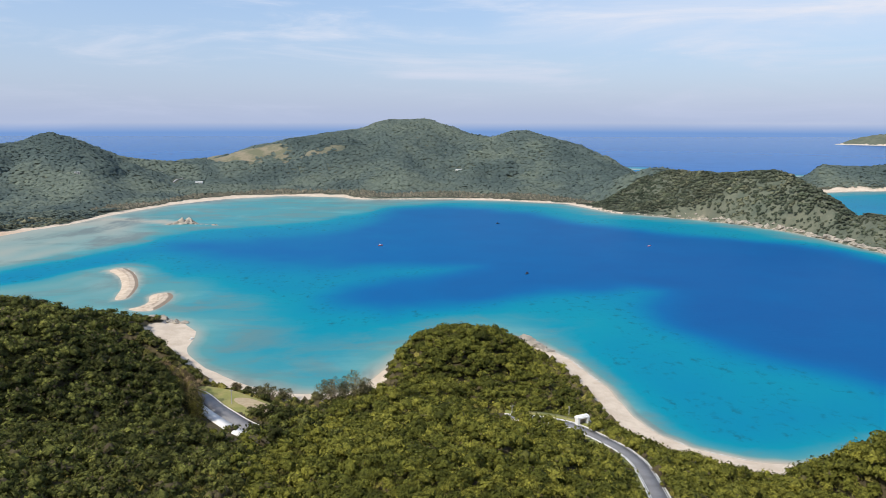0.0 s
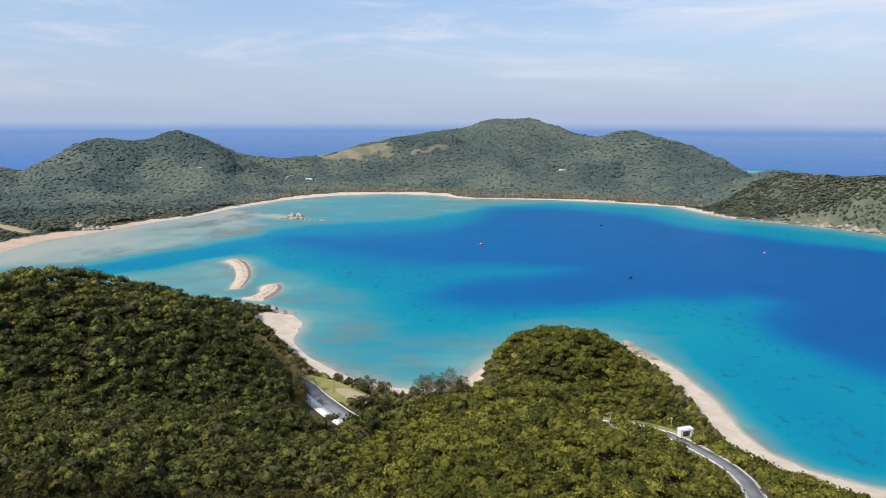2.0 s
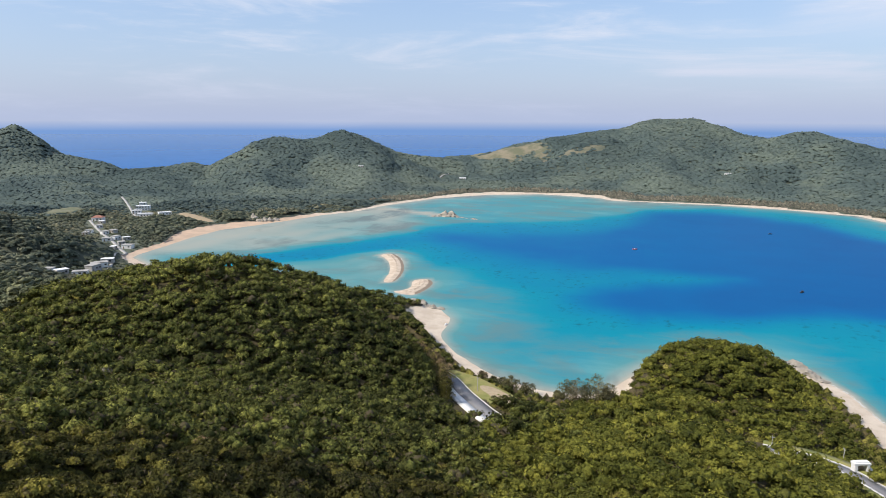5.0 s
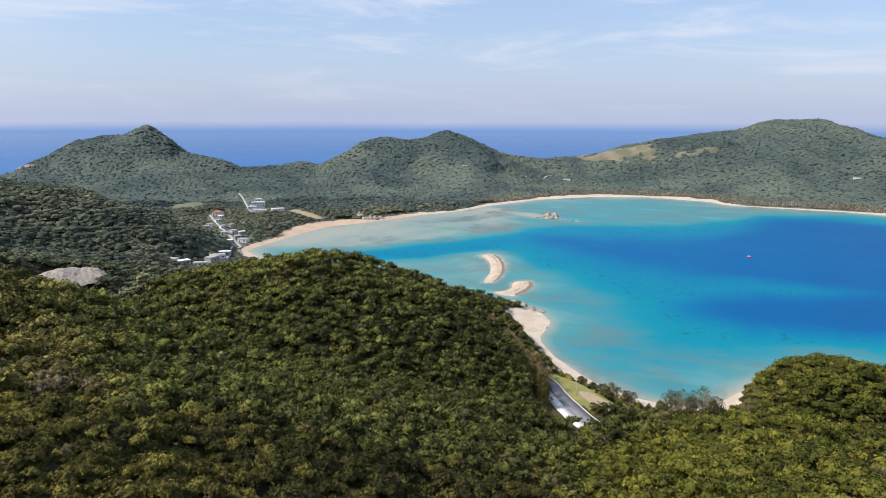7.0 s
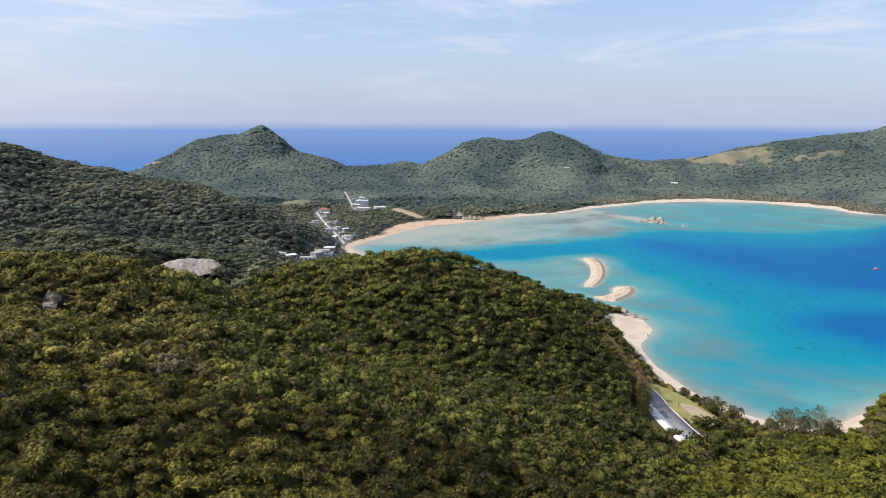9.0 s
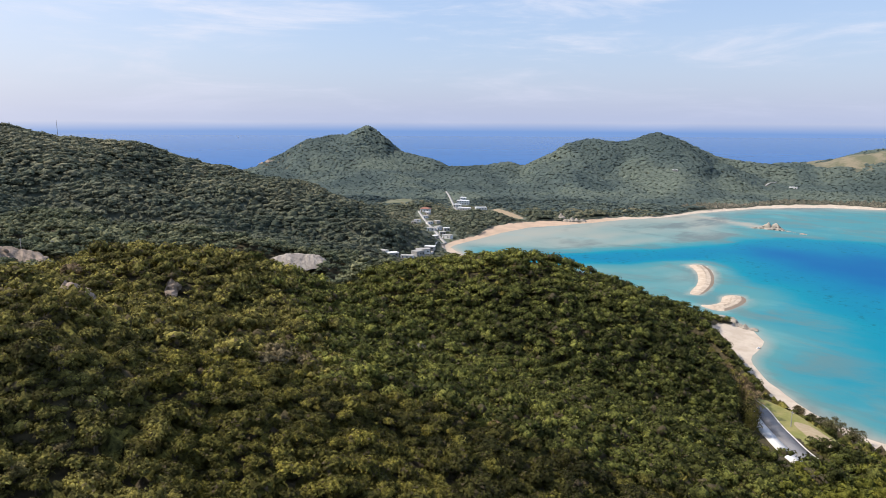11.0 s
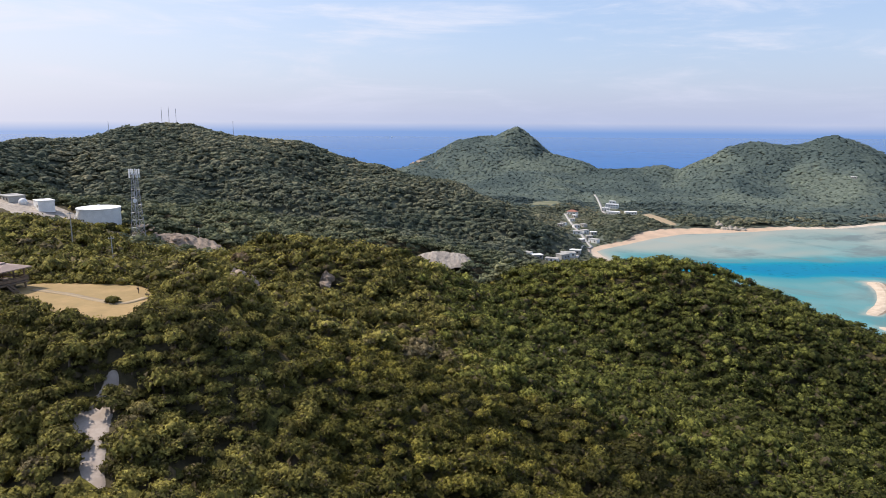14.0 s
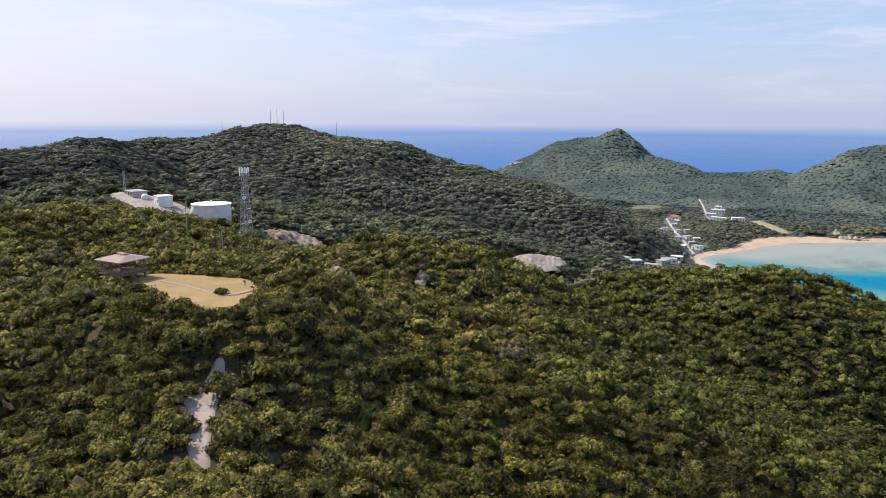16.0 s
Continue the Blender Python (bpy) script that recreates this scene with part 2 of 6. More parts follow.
def ground_material():
    k = Mat("island_soil", 0.92, 0.0, 0.2)
    sand = k.mix(k.range(k.noise(9.0, 5.0), 0.35, 0.65), (0.58, 0.50, 0.40, 1), (0.49, 0.41, 0.32, 1))
    sand = k.mix(k.range(k.noise(1.6, 5.0, 0.7), 0.45, 0.8, 0.0, 0.5), sand, (0.40, 0.31, 0.22, 1))
    sand = k.mix(k.attr("ochre"), sand, k.mix(k.range(k.noise(14.0, 5.0), 0.35, 0.65), (0.52, 0.38, 0.27, 1), (0.44, 0.33, 0.24, 1)))
    soil = k.mix(k.range(k.noise(1.8, 5.0, 0.7), 0.35, 0.65), (0.050, 0.042, 0.022, 1), (0.085, 0.070, 0.036, 1))
    bare = k.mix(k.range(k.noise(22.0, 6.0, 0.65), 0.4, 0.62), (0.135, 0.138, 0.085, 1), (0.245, 0.210, 0.145, 1))
    # far ground, matched to the hazed grey-green of the far leaves
    soil = k.mix(k.attr("scrub"), soil, k.mix(k.range(k.noise(18.0, 6.0, 0.7), 0.4, 0.6), (0.080, 0.096, 0.072, 1), (0.118, 0.130, 0.094, 1)))
    soil = k.mix(k.attr("bare"), soil, bare)
    k.colour(k.mix(k.range(k.math("ADD", k.attr("sand"), k.math("MULTIPLY", k.noise(5.0, 5.0), 0.5)), 0.62, 0.88), soil, sand))
    k.bump(k.noise(2.0, 6.0, 0.65), 0.35)
    return k.m


def water_material():
    k = Mat("sea_water", 0.12, 0.0, 0.5)
    dep = k.attr("depth")
    warp = k.math("MULTIPLY", k.math("SUBTRACT", k.noise(55.0, 5.0, 0.6), 0.5), 0.20)
    v = k.math("ADD", dep, k.math("MULTIPLY", warp, k.range(dep, 0.02, 0.4)))
    # last stop: open sea lightened, distance haze put into the water colour
    c = k.ramp(v, [(0.0, (0.42, 0.36, 0.28)), (0.05, (0.29, 0.315, 0.275)), (0.16, (0.075, 0.245, 0.262)), (0.32, (0.002, 0.205, 0.285)),
                   (0.50, (0.001, 0.158, 0.292)), (0.70, (0.003, 0.100, 0.272)), (0.88, (0.006, 0.074, 0.232)), (1.0, (0.014, 0.118, 0.350))])
    spots = k.math("MULTIPLY", k.range(k.noise(5.0, 4.0, 0.62, (1, 0.8, 1)), 0.50, 0.72), k.range(k.noise(26.0, 4.0), 0.40, 0.60))
    spots = k.math("MULTIPLY", spots, k.math("MULTIPLY", k.range(dep, 0.30, 0.37), k.range(dep, 0.48, 0.60, 0.70, 0.0)))
    beds = k.math("MULTIPLY", k.range(k.noise(38.0, 6.0, 0.68, (0.55, 1.0, 1), 0.6), 0.44, 0.64), k.range(dep, 0.35, 0.24, 0.0, 0.62))
    c = k.mix(k.math("MULTIPLY", beds, k.range(dep, 0.05, 0.12)), c, (0.118, 0.185, 0.185, 1))
    pale = k.math("MULTIPLY", k.range(k.noise(48.0, 5.0, 0.62, (0.5, 1.0, 1), 0.2), 0.50, 0.74), k.range(dep, 0.32, 0.20, 0.0, 0.32))
    weed = k.math("MULTIPLY", k.range(k.noise(60.0, 5.0, 0.6, (1.0, 0.55, 1), 0.3), 0.50, 0.66), k.range(dep, 0.19, 0.11, 0.0, 0.80))
    c = k.mix(k.math("MULTIPLY", weed, k.range(dep, 0.025, 0.05)), c, (0.130, 0.165, 0.165, 1))
    c = k.mix(pale, c, (0.17, 0.36, 0.36, 1))
    k.colour(k.mix(spots, c, (0.008, 0.082, 0.118, 1)))
    foam = k.math("MULTIPLY", k.range(dep, 0.004, 0.016), k.range(dep, 0.02, 0.032, 1.0, 0.0))
    k.bump(k.noise(5.5, 5.0, 0.62, (1.0, 1.7, 1.0)), 0.30, 0.6)
    waves = k.b.inputs["Normal"].links[0].from_socket
    # light scattered back from the water, and a thin share of mirrored sky
    body = k.n.new("ShaderNodeBsdfDiffuse")
    gloss = k.n.new("ShaderNodeBsdfGlossy")
    gloss.inputs["Roughness"].default_value = 0.22
    k.l.new(waves, body.inputs["Normal"]), k.l.new(waves, gloss.inputs["Normal"])
    k.l.new(k.mix(k.math("MULTIPLY", foam, k.math("MULTIPLY", k.range(k.noise(3.0, 5.0, 0.7), 0.4, 0.6), k.range(k.noise(60.0, 2.0), 0.5, 0.6))), k.b.inputs["Base Color"].links[0].from_socket, (0.55, 0.57, 0.56, 1)), body.inputs[0])
    both = k.n.new("ShaderNodeMixShader")
    fres = k.n.new("ShaderNodeFresnel")
    fres.inputs[0].default_value = 1.33
    k.l.new(k.math("ADD", 0.02, k.math("MULTIPLY", k.math("POWER", fres.outputs[0], 2.8), 0.75)), both.inputs[0])
    k.l.new(body.outputs[0], both.inputs[1]), k.l.new(gloss.outputs[0], both.inputs[2])
    k.l.new(both.outputs[0], k.n["Material Output"].inputs[0])
    return k.m


SOIL, WATER = ground_material(), water_material()


# ---- plan of the island ----
NEAR_SHORE = [(450, -200), (430, 20), (380, 150), (300, 225), (220, 246), (166, 240), (140, 229), (127, 225), (108, 228), (92, 238), (84, 249),
              (78, 267), (75, 296), (65, 332), (50, 357), (24, 372), (-7, 355), (-29, 318), (-37, 293), (-51, 287), (-66, 288), (-83, 295),
              (-99, 303), (-117, 319), (-130, 335), (-136, 348), (-139, 363), (-143, 378), (-157, 399), (-176, 404), (-215, 402), (-290, 385), (-380, 400), (-435, 432)]
FAR_SHORE = [(-467, 450), (-490, 555), (-494, 600), (-474, 653), (-452, 744), (-431, 791), (-422, 869), (-392, 970), (-334, 1050), (-257, 1092),
             (-160, 1078), (-138, 1047), (13, 1051), (98, 1030), (177, 997), (208, 927), (226, 893), (294, 852), (345, 806), (381, 744), (397, 684),
             (406, 619), (412, 560), (440, 545), (462, 600), (470, 720), (462, 850), (410, 985), (372, 1090)]
BACK_SHORE = [(390, 1240), (370, 1400), (260, 1600), (0, 1740), (-300, 1720), (-480, 1560), (-600, 1470), (-740, 1370), (-880, 1210), (-990, 1120),
              (-1140, 1040), (-1280, 930), (-1400, 770), (-1390, 650), (-1200, 540), (-1040, 400), (-1020, 100), (-900, -300), (-600, -500), (0, -450)]
BAR_LONG = [(-272, 540), (-267, 550), (-258, 548), (-241, 525), (-225, 493), (-218, 470), (-215, 451), (-222, 447), (-226, 457), (-231, 476), (-242, 501), (-256, 525)]
BAR_SHORT = [(-204, 459), (-202, 467), (-195, 471), (-187, 462), (-184, 447), (-184, 431), (-186, 421), (-196, 421), (-205, 426), (-198, 432), (-197, 443)]
EAST_ISLE = [(612, 1150), (700, 1180), (790, 1190), (950, 1130), (1050, 1250), (980, 1420), (800, 1450), (700, 1400), (640, 1260)]
DEEP = [(-280, 668), (-200, 684), (-121, 743), (-87, 822), (-79, 946), (2, 952), (66, 930), (114, 885), (152, 812), (202, 766), (253, 728), (299, 694),
        (345, 668), (380, 630), (392, 580), (520, 480), (520, 200), (330, 255), (201, 292), (172, 322), (154, 347), (145, 363), (135, 389), (138, 433),
        (149, 480), (131, 489), (87, 477), (44, 446), (6, 434), (-30, 416), (-62, 430), (-76, 458), (-66, 482), (-40, 508), (0, 534), (18, 555),
        (-22, 560), (-87, 556), (-140, 560), (-180, 578), (-250, 630)]
CHANNEL = [(-180, 636), (-241, 618), (-274, 598), (-299, 575), (-308, 554), (-318, 532), (-329, 518), (-344, 504), (-356, 488), (-390, 462)]
BAR_BANK = [(-330, 462), (-306, 502), (-286, 536), (-266, 560), (-228, 520), (-200, 490), (-175, 450), (-180, 405), (-260, 400), (-330, 430)]
FLATS = [(-480, 457), (-490, 628), (-445, 808), (-375, 870), (-290, 770), (-318, 650), (-345, 575), (-375, 520)]
NORTH_SHELF = [(-400, 860), (-390, 985), (-330, 1050), (-250, 1090), (-130, 1045), (20, 1050), (-60, 985), (-110, 880), (-190, 790), (-300, 740)]
SHOALS = [(455, 1730, 75), (754, 1470, 90)]
COVE_SHELF = [(-190, 405), (-150, 330), (-90, 280), (-40, 285), (-60, 340), (-100, 380), (-120, 430), (-190, 520), (-300, 480), (-350, 440)]

# crests: x, y, height of the ground
SPUR_WEST = [(-232, 174, 43), (-227, 188, 50.5), (-222, 202, 54), (-210, 221, 55), (-198, 238, 54), (-188, 259, 49.5), (-183, 280, 41), (-181, 311, 26),
             (-184, 355, 13), (-175, 380, 5)]
SPUR_MID = [(-200, 0, 80.5), (-212, 36, 75), (-224, 52, 73.5), (-226, 80, 73.5), (-227, 105, 69.5), (-228, 124, 63), (-226, 148, 51.5), (-228, 165, 42.5)]
SPUR_HOME = [(160, -160, 50), (60, -90, 60), (0, -40, 64), (-60, -16, 68), (-90, 3, 72), (-120, 9, 80), (-150, 6, 86), (-200, -4, 83.5), (-215, -46, 79)]
SPUR_FRONT = [(0, -40, 64), (4, 60, 57), (4, 120, 45), (0, 165, 34), (-5, 205, 22), (-8, 240, 11)]
HEADLAND = [(-31, 288, 5), (-22, 304, 12), (-7, 320, 17), (10, 330, 16), (28, 339, 11), (42, 347, 2)]
EAST_KNOLL = [(110, 162, 23), (115, 163, 29), (121, 164, 34), (130, 166, 37)]
TANK_HILL = [(-215, -46, 86), (-243, -28, 87), (-255, -12, 88), (-262, 2, 85), (-275, 14, 77), (-330, 24, 73), (-372, -10, 82)]
MOUNTAIN = [(-588, -120, 93), (-645, -77, 90), (-678, -51, 95), (-720, -6, 96), (-757, 70, 99), (-783, 102, 107), (-790, 127, 111), (-786, 152, 110),
            (-765, 198, 100), (-737, 255, 94), (-700, 295, 77), (-666, 324, 64), (-620, 365, 55), (-571, 384, 38), (-520, 388, 20), (-490, 386, 9)]
MID_SLOPE = [(-372, -10, 82), (-420, 90, 60), (-420, 180, 46), (-435, 250, 32), (-440, 300, 18)]
CONE = [(-1320, 713, 19), (-1283, 737, 44), (-1244, 784, 78), (-1191, 844, 85), (-1156, 875, 105), (-1129, 894, 80), (-1103, 910, 50), (-1043, 934, 43),
        (-985, 952, 25), (-934, 975, 28), (-877, 1000, 40), (-853, 1020, 28)]
TWINS = [(-857, 1017, 28), (-815, 1051, 53), (-789, 1071, 75), (-764, 1101, 83), (-734, 1133, 77), (-706, 1162, 82), (-675, 1192, 94), (-649, 1218, 79),
         (-618, 1256, 57), (-575, 1299, 47), (-536, 1326, 39), (-490, 1365, 34)]
BIG = [(-502, 1414, 36), (-455, 1450, 48), (-371, 1495, 68), (-280, 1535, 85), (-184, 1569, 96), (-121, 1575, 116), (-45, 1569, 117), (6, 1550, 102),
       (56, 1529, 85), (103, 1496, 78), (137, 1474, 90), (164, 1451, 97), (198, 1416, 86), (247, 1346, 53), (282, 1266, 33), (304, 1179, 18)]
RIGHT = [(261, 1058, 27), (273, 1024, 39), (292, 977, 51), (331, 928, 50), (365, 882, 52), (383, 842, 58), (393, 816, 61), (398, 797, 58), (402, 774, 50),
         (408, 739, 39), (412, 712, 27), (416, 690, 15)]
KNOB = [(408, 694, 17), (416, 684, 25), (424, 674, 30), (431, 662, 29), (443, 654, 20)]
ISLE_TOP = [(697, 1328, 11), (720, 1316, 38), (757, 1294, 35), (819, 1281, 38), (883, 1262, 40)]
FOOT_HILL = [(-1070, 830, 40), (-980, 765, 28), (-880, 720, 19), (-800, 690, 9)]
FOOT_SPUR = [(-934, 975, 28), (-870, 905, 22), (-800, 850, 11)]
PEAK_SPUR = [(-790, 127, 111), (-705, 150, 90), (-630, 190, 68), (-565, 240, 46), (-525, 300, 26)]
SIDE_SPUR = [(-757, 70, 99), (-665, 88, 76), (-585, 100, 57), (-510, 125, 43)]
BIG_SPUR = [(-121, 1575, 116), (-110, 1420, 74), (-90, 1300, 44), (-80, 1200, 20)]
TWIN_SPUR = [(-675, 1192, 94), (-600, 1110, 58), (-545, 1040, 30), (-500, 985, 14)]
# crest, slope of its flanks, roundness of its top
VILLAGE_SPUR = [(-545, 285, 34), (-492, 362, 31), (-485, 398, 24), (-475, 424, 17), (-464, 438, 6)]
CRESTS = [(VILLAGE_SPUR, 0.75, 8), (SPUR_WEST, 0.50, 22), (SPUR_MID, 0.42, 22), (SPUR_HOME, 0.32, 14), (SPUR_FRONT, 0.26, 14), (HEADLAND, 0.55, 12), (EAST_KNOLL, 0.75, 6),
          (TANK_HILL, 0.36, 14), (MOUNTAIN, 0.40, 40), (MID_SLOPE, 0.28, 30), (CONE, 0.40, 15), (TWINS, 0.30, 14), (BIG, 0.27, 40), (RIGHT, 0.75, 12),
          (KNOB, 0.9, 6), (FOOT_HILL, 0.22, 25), (FOOT_SPUR, 0.25, 20), (PEAK_SPUR, 0.50, 16), (SIDE_SPUR, 0.50, 16), (BIG_SPUR, 0.40, 25), (TWIN_SPUR, 0.40, 20), (ISLE_TOP, 0.3, 20)]

ROAD_EAST = [(22.9, 245, 9), (37.6, 243, 9), (47, 236, 10), (54, 221.5, 12), (58, 207, 15), (58, 189, 20), (55.5, 170, 25), (53, 154, 29), (49, 135, 34), (44, 112, 39)]
ROAD_WEST = [(-150, 300, 3.5), (-120, 289, 3.5), (-103.5, 277, 4), (-92.5, 262, 5), (-82, 250, 6), (-76, 243, 6.6), (-70, 237.5, 7.2)]
FOOTPATH = [(-118.7, 9, 80), (-113, 8, 79), (-108.8, 6.3, 77.6), (-104, 5.2, 76.5), (-100.4, 4.8, 75.6), (-95.6, 3.7, 74.3), (-91, 3.7, 72.8)]
PATH_RING = [(-113.4, 8.0), (-113, 9.2), (-110, 8.4), (-108, 7.6), (-102.8, 6.2), (-99.8, 5.7), (-96.5, 4.9), (-92, 4.7), (-90.5, 3.1), (-94, 2.9), (-98.5, 2.4),
             (-100.5, 3.8), (-102.9, 4.0), (-105.5, 1.8), (-107.6, 1.3), (-109.2, 4.0), (-110.6, 5.4), (-112, 7)]
LAWN = [(-158, -5), (-163, -2), (-162, 3), (-155, 12), (-151, 17.5), (-144, 19), (-138, 18.5), (-132, 16.5), (-126, 14.5), (-121.5, 12.2), (-124.5, 7.5),
        (-130, 5), (-136, 1), (-143, 0), (-152, -4)]
VERGE = [(-109, 288), (-101, 286), (-91, 281.5), (-84, 276.5), (-75, 270.5), (-67, 263), (-67, 256), (-71, 253), (-77, 254.5), (-86, 261), (-95, 269.5), (-104.5, 279)]


# ---- terrain arithmetic ----
def lattice(x, y, seed):
    """Smooth value noise over the plan, between 0 and 1."""
    i, j = np.floor(x), np.floor(y)
    u, v = x - i, y - j
    u, v = u * u * (3 - 2 * u), v * v * (3 - 2 * v)

    def h(a, b):
        s = np.sin(a * 127.1 + b * 311.7 + seed * 74.7) * 43758.5453
        return s - np.floor(s)

    return (h(i, j) * (1 - u) + h(i + 1, j) * u) * (1 - v) + (h(i, j + 1) * (1 - u) + h(i + 1, j + 1) * u) * v


def rough(x, y, size, octaves=4, seed=1):
    total, amp, f = 0.0, 0.5, 1.0 / size
    for k in range(octaves):
        total = total + amp * (lattice(x * f + 17.3 * k, y * f - 9.1 * k, seed + k) - 0.5) * 2
        amp, f = amp * 0.5, f * 2.03
    return total


def ramp(v, a, b):
    u = np.clip((v - a) / (b - a), 0, 1)
    return u * u * (3 - 2 * u)


def to_line(x, y, pts):
    """Distance to a polyline, and its height at the nearest place."""
    best, high = np.full(np.shape(x), 1e9), np.zeros(np.shape(x))
    for a, b in zip(pts, pts[1:]):
        dx, dy = b[0] - a[0], b[1] - a[1]
        u = np.clip(((x - a[0]) * dx + (y - a[1]) * dy) / (dx * dx + dy * dy), 0, 1)
        d = np.hypot(x - a[0] - u * dx, y - a[1] - u * dy)
        near = d < best
        best = np.where(near, d, best)
        if len(a) > 2:
            high = np.where(near, a[2] + u * (b[2] - a[2]), high)
    return best, high


def to_crest(x, y, pts):
    """Distance to a crest, and its height blended smoothly between the stretches that are near."""
    best, top, weight = np.full(np.shape(x), 1e9), np.zeros(np.shape(x)), np.zeros(np.shape(x))
    for a, b in zip(pts, pts[1:]):
        dx, dy = b[0] - a[0], b[1] - a[1]
        u = np.clip(((x - a[0]) * dx + (y - a[1]) * dy) / (dx * dx + dy * dy), 0, 1)
        d = np.hypot(x - a[0] - u * dx, y - a[1] - u * dy)
        best = np.minimum(best, d)
        k = (d + 2.0) ** -6.0
        top, weight = top + k * (a[2] + u * (b[2] - a[2])), weight + k
    return best, top / weight


def inside(x, y, ring):
    """Signed distance to a closed outline, positive inside."""
    d, _ = to_line(x, y, [*ring, ring[0]])
    odd = np.zeros(np.shape(x), bool)
    for a, b in zip(ring, [*ring[1:], ring[0]]):
        if a[1] == b[1]:
            continue
        cross = ((a[1] > y) != (b[1] > y)) & (x < (b[0] - a[0]) * (y - a[1]) / (b[1] - a[1]) + a[0])
        odd ^= cross
    return np.where(odd, d, -d)


def smax(a, b, k):
    h = np.clip(0.5 + 0.5 * (a - b) / k, 0, 1)
    return b + (a - b) * h + k * h * (1 - h)


ISLAND = NEAR_SHORE + FAR_SHORE + BACK_SHORE
# where the strand is wider or narrower: x, y, reach, width
STRANDS = [(-150, 372, 40, 24), (-75, 285, 50, 11), (-15, 330, 38, 3), (20, 370, 30, 3), (72, 282, 55, 11), (108, 222, 60, 17), (-485, 600, 90, 26),
           (-465, 700, 60, 14), (-430, 800, 60, 6), (-330, 1040, 110, 22), (-200, 1085, 60, 24), (20, 1050, 130, 12), (215, 910, 30, 6), (262, 872, 60, 2.5), (325, 825, 100, 2.0),
           (385, 745, 110, 2.0), (405, 640, 130, 2.0), (-180, 400, 22, 4), (640, 1150, 160, 22)]


def coast(x, y):
    d = inside(x, y, ISLAND) + 2.5 * rough(x, y, 22, 3, 5)
    bars = np.maximum(inside(x, y, BAR_LONG), inside(x, y, BAR_SHORT))
    return np.maximum(d, inside(x, y, EAST_ISLE) + 3 * rough(x, y, 22, 3, 5)), bars


def strand(x, y):
    w = np.full(np.shape(x), 9.0)
    for cx, cy, reach, width in STRANDS:
        k = ramp(np.hypot(x - cx, y - cy), reach, reach * 0.45)
        w = w * (1 - k) + width * k
    return w


def gullies(x, y, size, seed):
    """Rounded spurs between sharp valleys, about -0.5 to 0.5."""
    wx, wy = x + 0.35 * size * rough(x, y, size * 1.3, 2, seed + 5), y + 0.35 * size * rough(x, y, size * 1.3, 2, seed + 6)
    return np.clip(np.abs(rough(wx, wy, size, 2, seed)) * 3.2, 0, 1.3) - 0.55


def height(x, y):
    """Height of the bare ground, the distance inland and the width of the strand."""
    x, y = np.asarray(x, float), np.asarray(y, float)
    d, bars = coast(x, y)
    w = strand(x, y)
    z = 1.6 + 0.012 * np.maximum(d, 0)
    off = np.full(np.shape(x), 1e9)
    for pts, slope, top in CRESTS:
        e, high = to_crest(x, y, pts)
        z = smax(z, high - slope * (np.sqrt(e * e + top * top) - top), 3.0)
        off = np.minimum(off, e)
    z = z + np.clip(z - 6, 0, 30) / 30 * (2.4 * rough(x, y, 60, 4, 2) + (2.5 + 10.0 * ramp(off, 15, 110)) * ramp(np.hypot(x, y), 420, 700) * rough(x, y, 130, 4, 3))
    wild = ramp(np.hypot(x, y), 380, 560) * ramp(off, 10, 90) * np.clip(z - 5, 0, 25) / 25
    z = z + wild * ((17.0 + 9.0 * ramp(x, -250, -400) * ramp(y, 560, 420)) * (gullies(x, y, 120, 61) - 0.3 - 0.3 * ramp(x, -60, 60)) + 6.0 * gullies(x, y, 50, 67))
    cap = 0.10 * np.minimum(d, w) + 1.5 * np.maximum(d - w, 0)
    z = -smax(-z, -cap, 1.5)
    z = np.where(d < 0, np.maximum(0.10 * d, -6), np.maximum(z, 0.02 * d))
    for line, half in ((ROAD_EAST, 4.5), (ROAD_WEST, 8.5), (FOOTPATH, 1.8)):
        e, high = to_line(x, y, line)
        k = ramp(e, half + 7, half)
        z = z * (1 - k) + (high - 0.25) * k
    k = ramp(inside(x, y, LAWN), -13 - 17 * ramp(y, 12, 24), -2.5)
    z = z * (1 - k) + 85.9 * k
    k = ramp(inside(x, y, VERGE), -4, 1)
    z = z * (1 - k) + 3.9 * k
    return z, d, w


def on_mesh(x, y):
    """Height of the ground sheet itself, between its points."""
    r, a = np.hypot(x, y), np.arctan2(-x, y)
    a = np.where(a < FRONT[0], a + math.tau, a)
    u = np.clip(np.log(np.maximum(r, 4.01) / 4.0) / RING, 0, len(land_radii) - 1.001)
    i = u.astype(int)
    j = np.clip(np.searchsorted(HEADINGS, a) - 1, 0, len(HEADINGS) - 2)
    f = np.clip((r - land_radii[i]) / (land_radii[i + 1] - land_radii[i]), 0, 1)
    g = np.clip((a - HEADINGS[j]) / (HEADINGS[j + 1] - HEADINGS[j]), 0, 1)
    return (LAND_Z[i, j] * (1 - g) + LAND_Z[i, j + 1] * g) * (1 - f) + (LAND_Z[i + 1, j] * (1 - g) + LAND_Z[i + 1, j + 1] * g) * f


def ground_at(x, y):
    return float(on_mesh(np.array([x], float), np.array([y], float))[0])


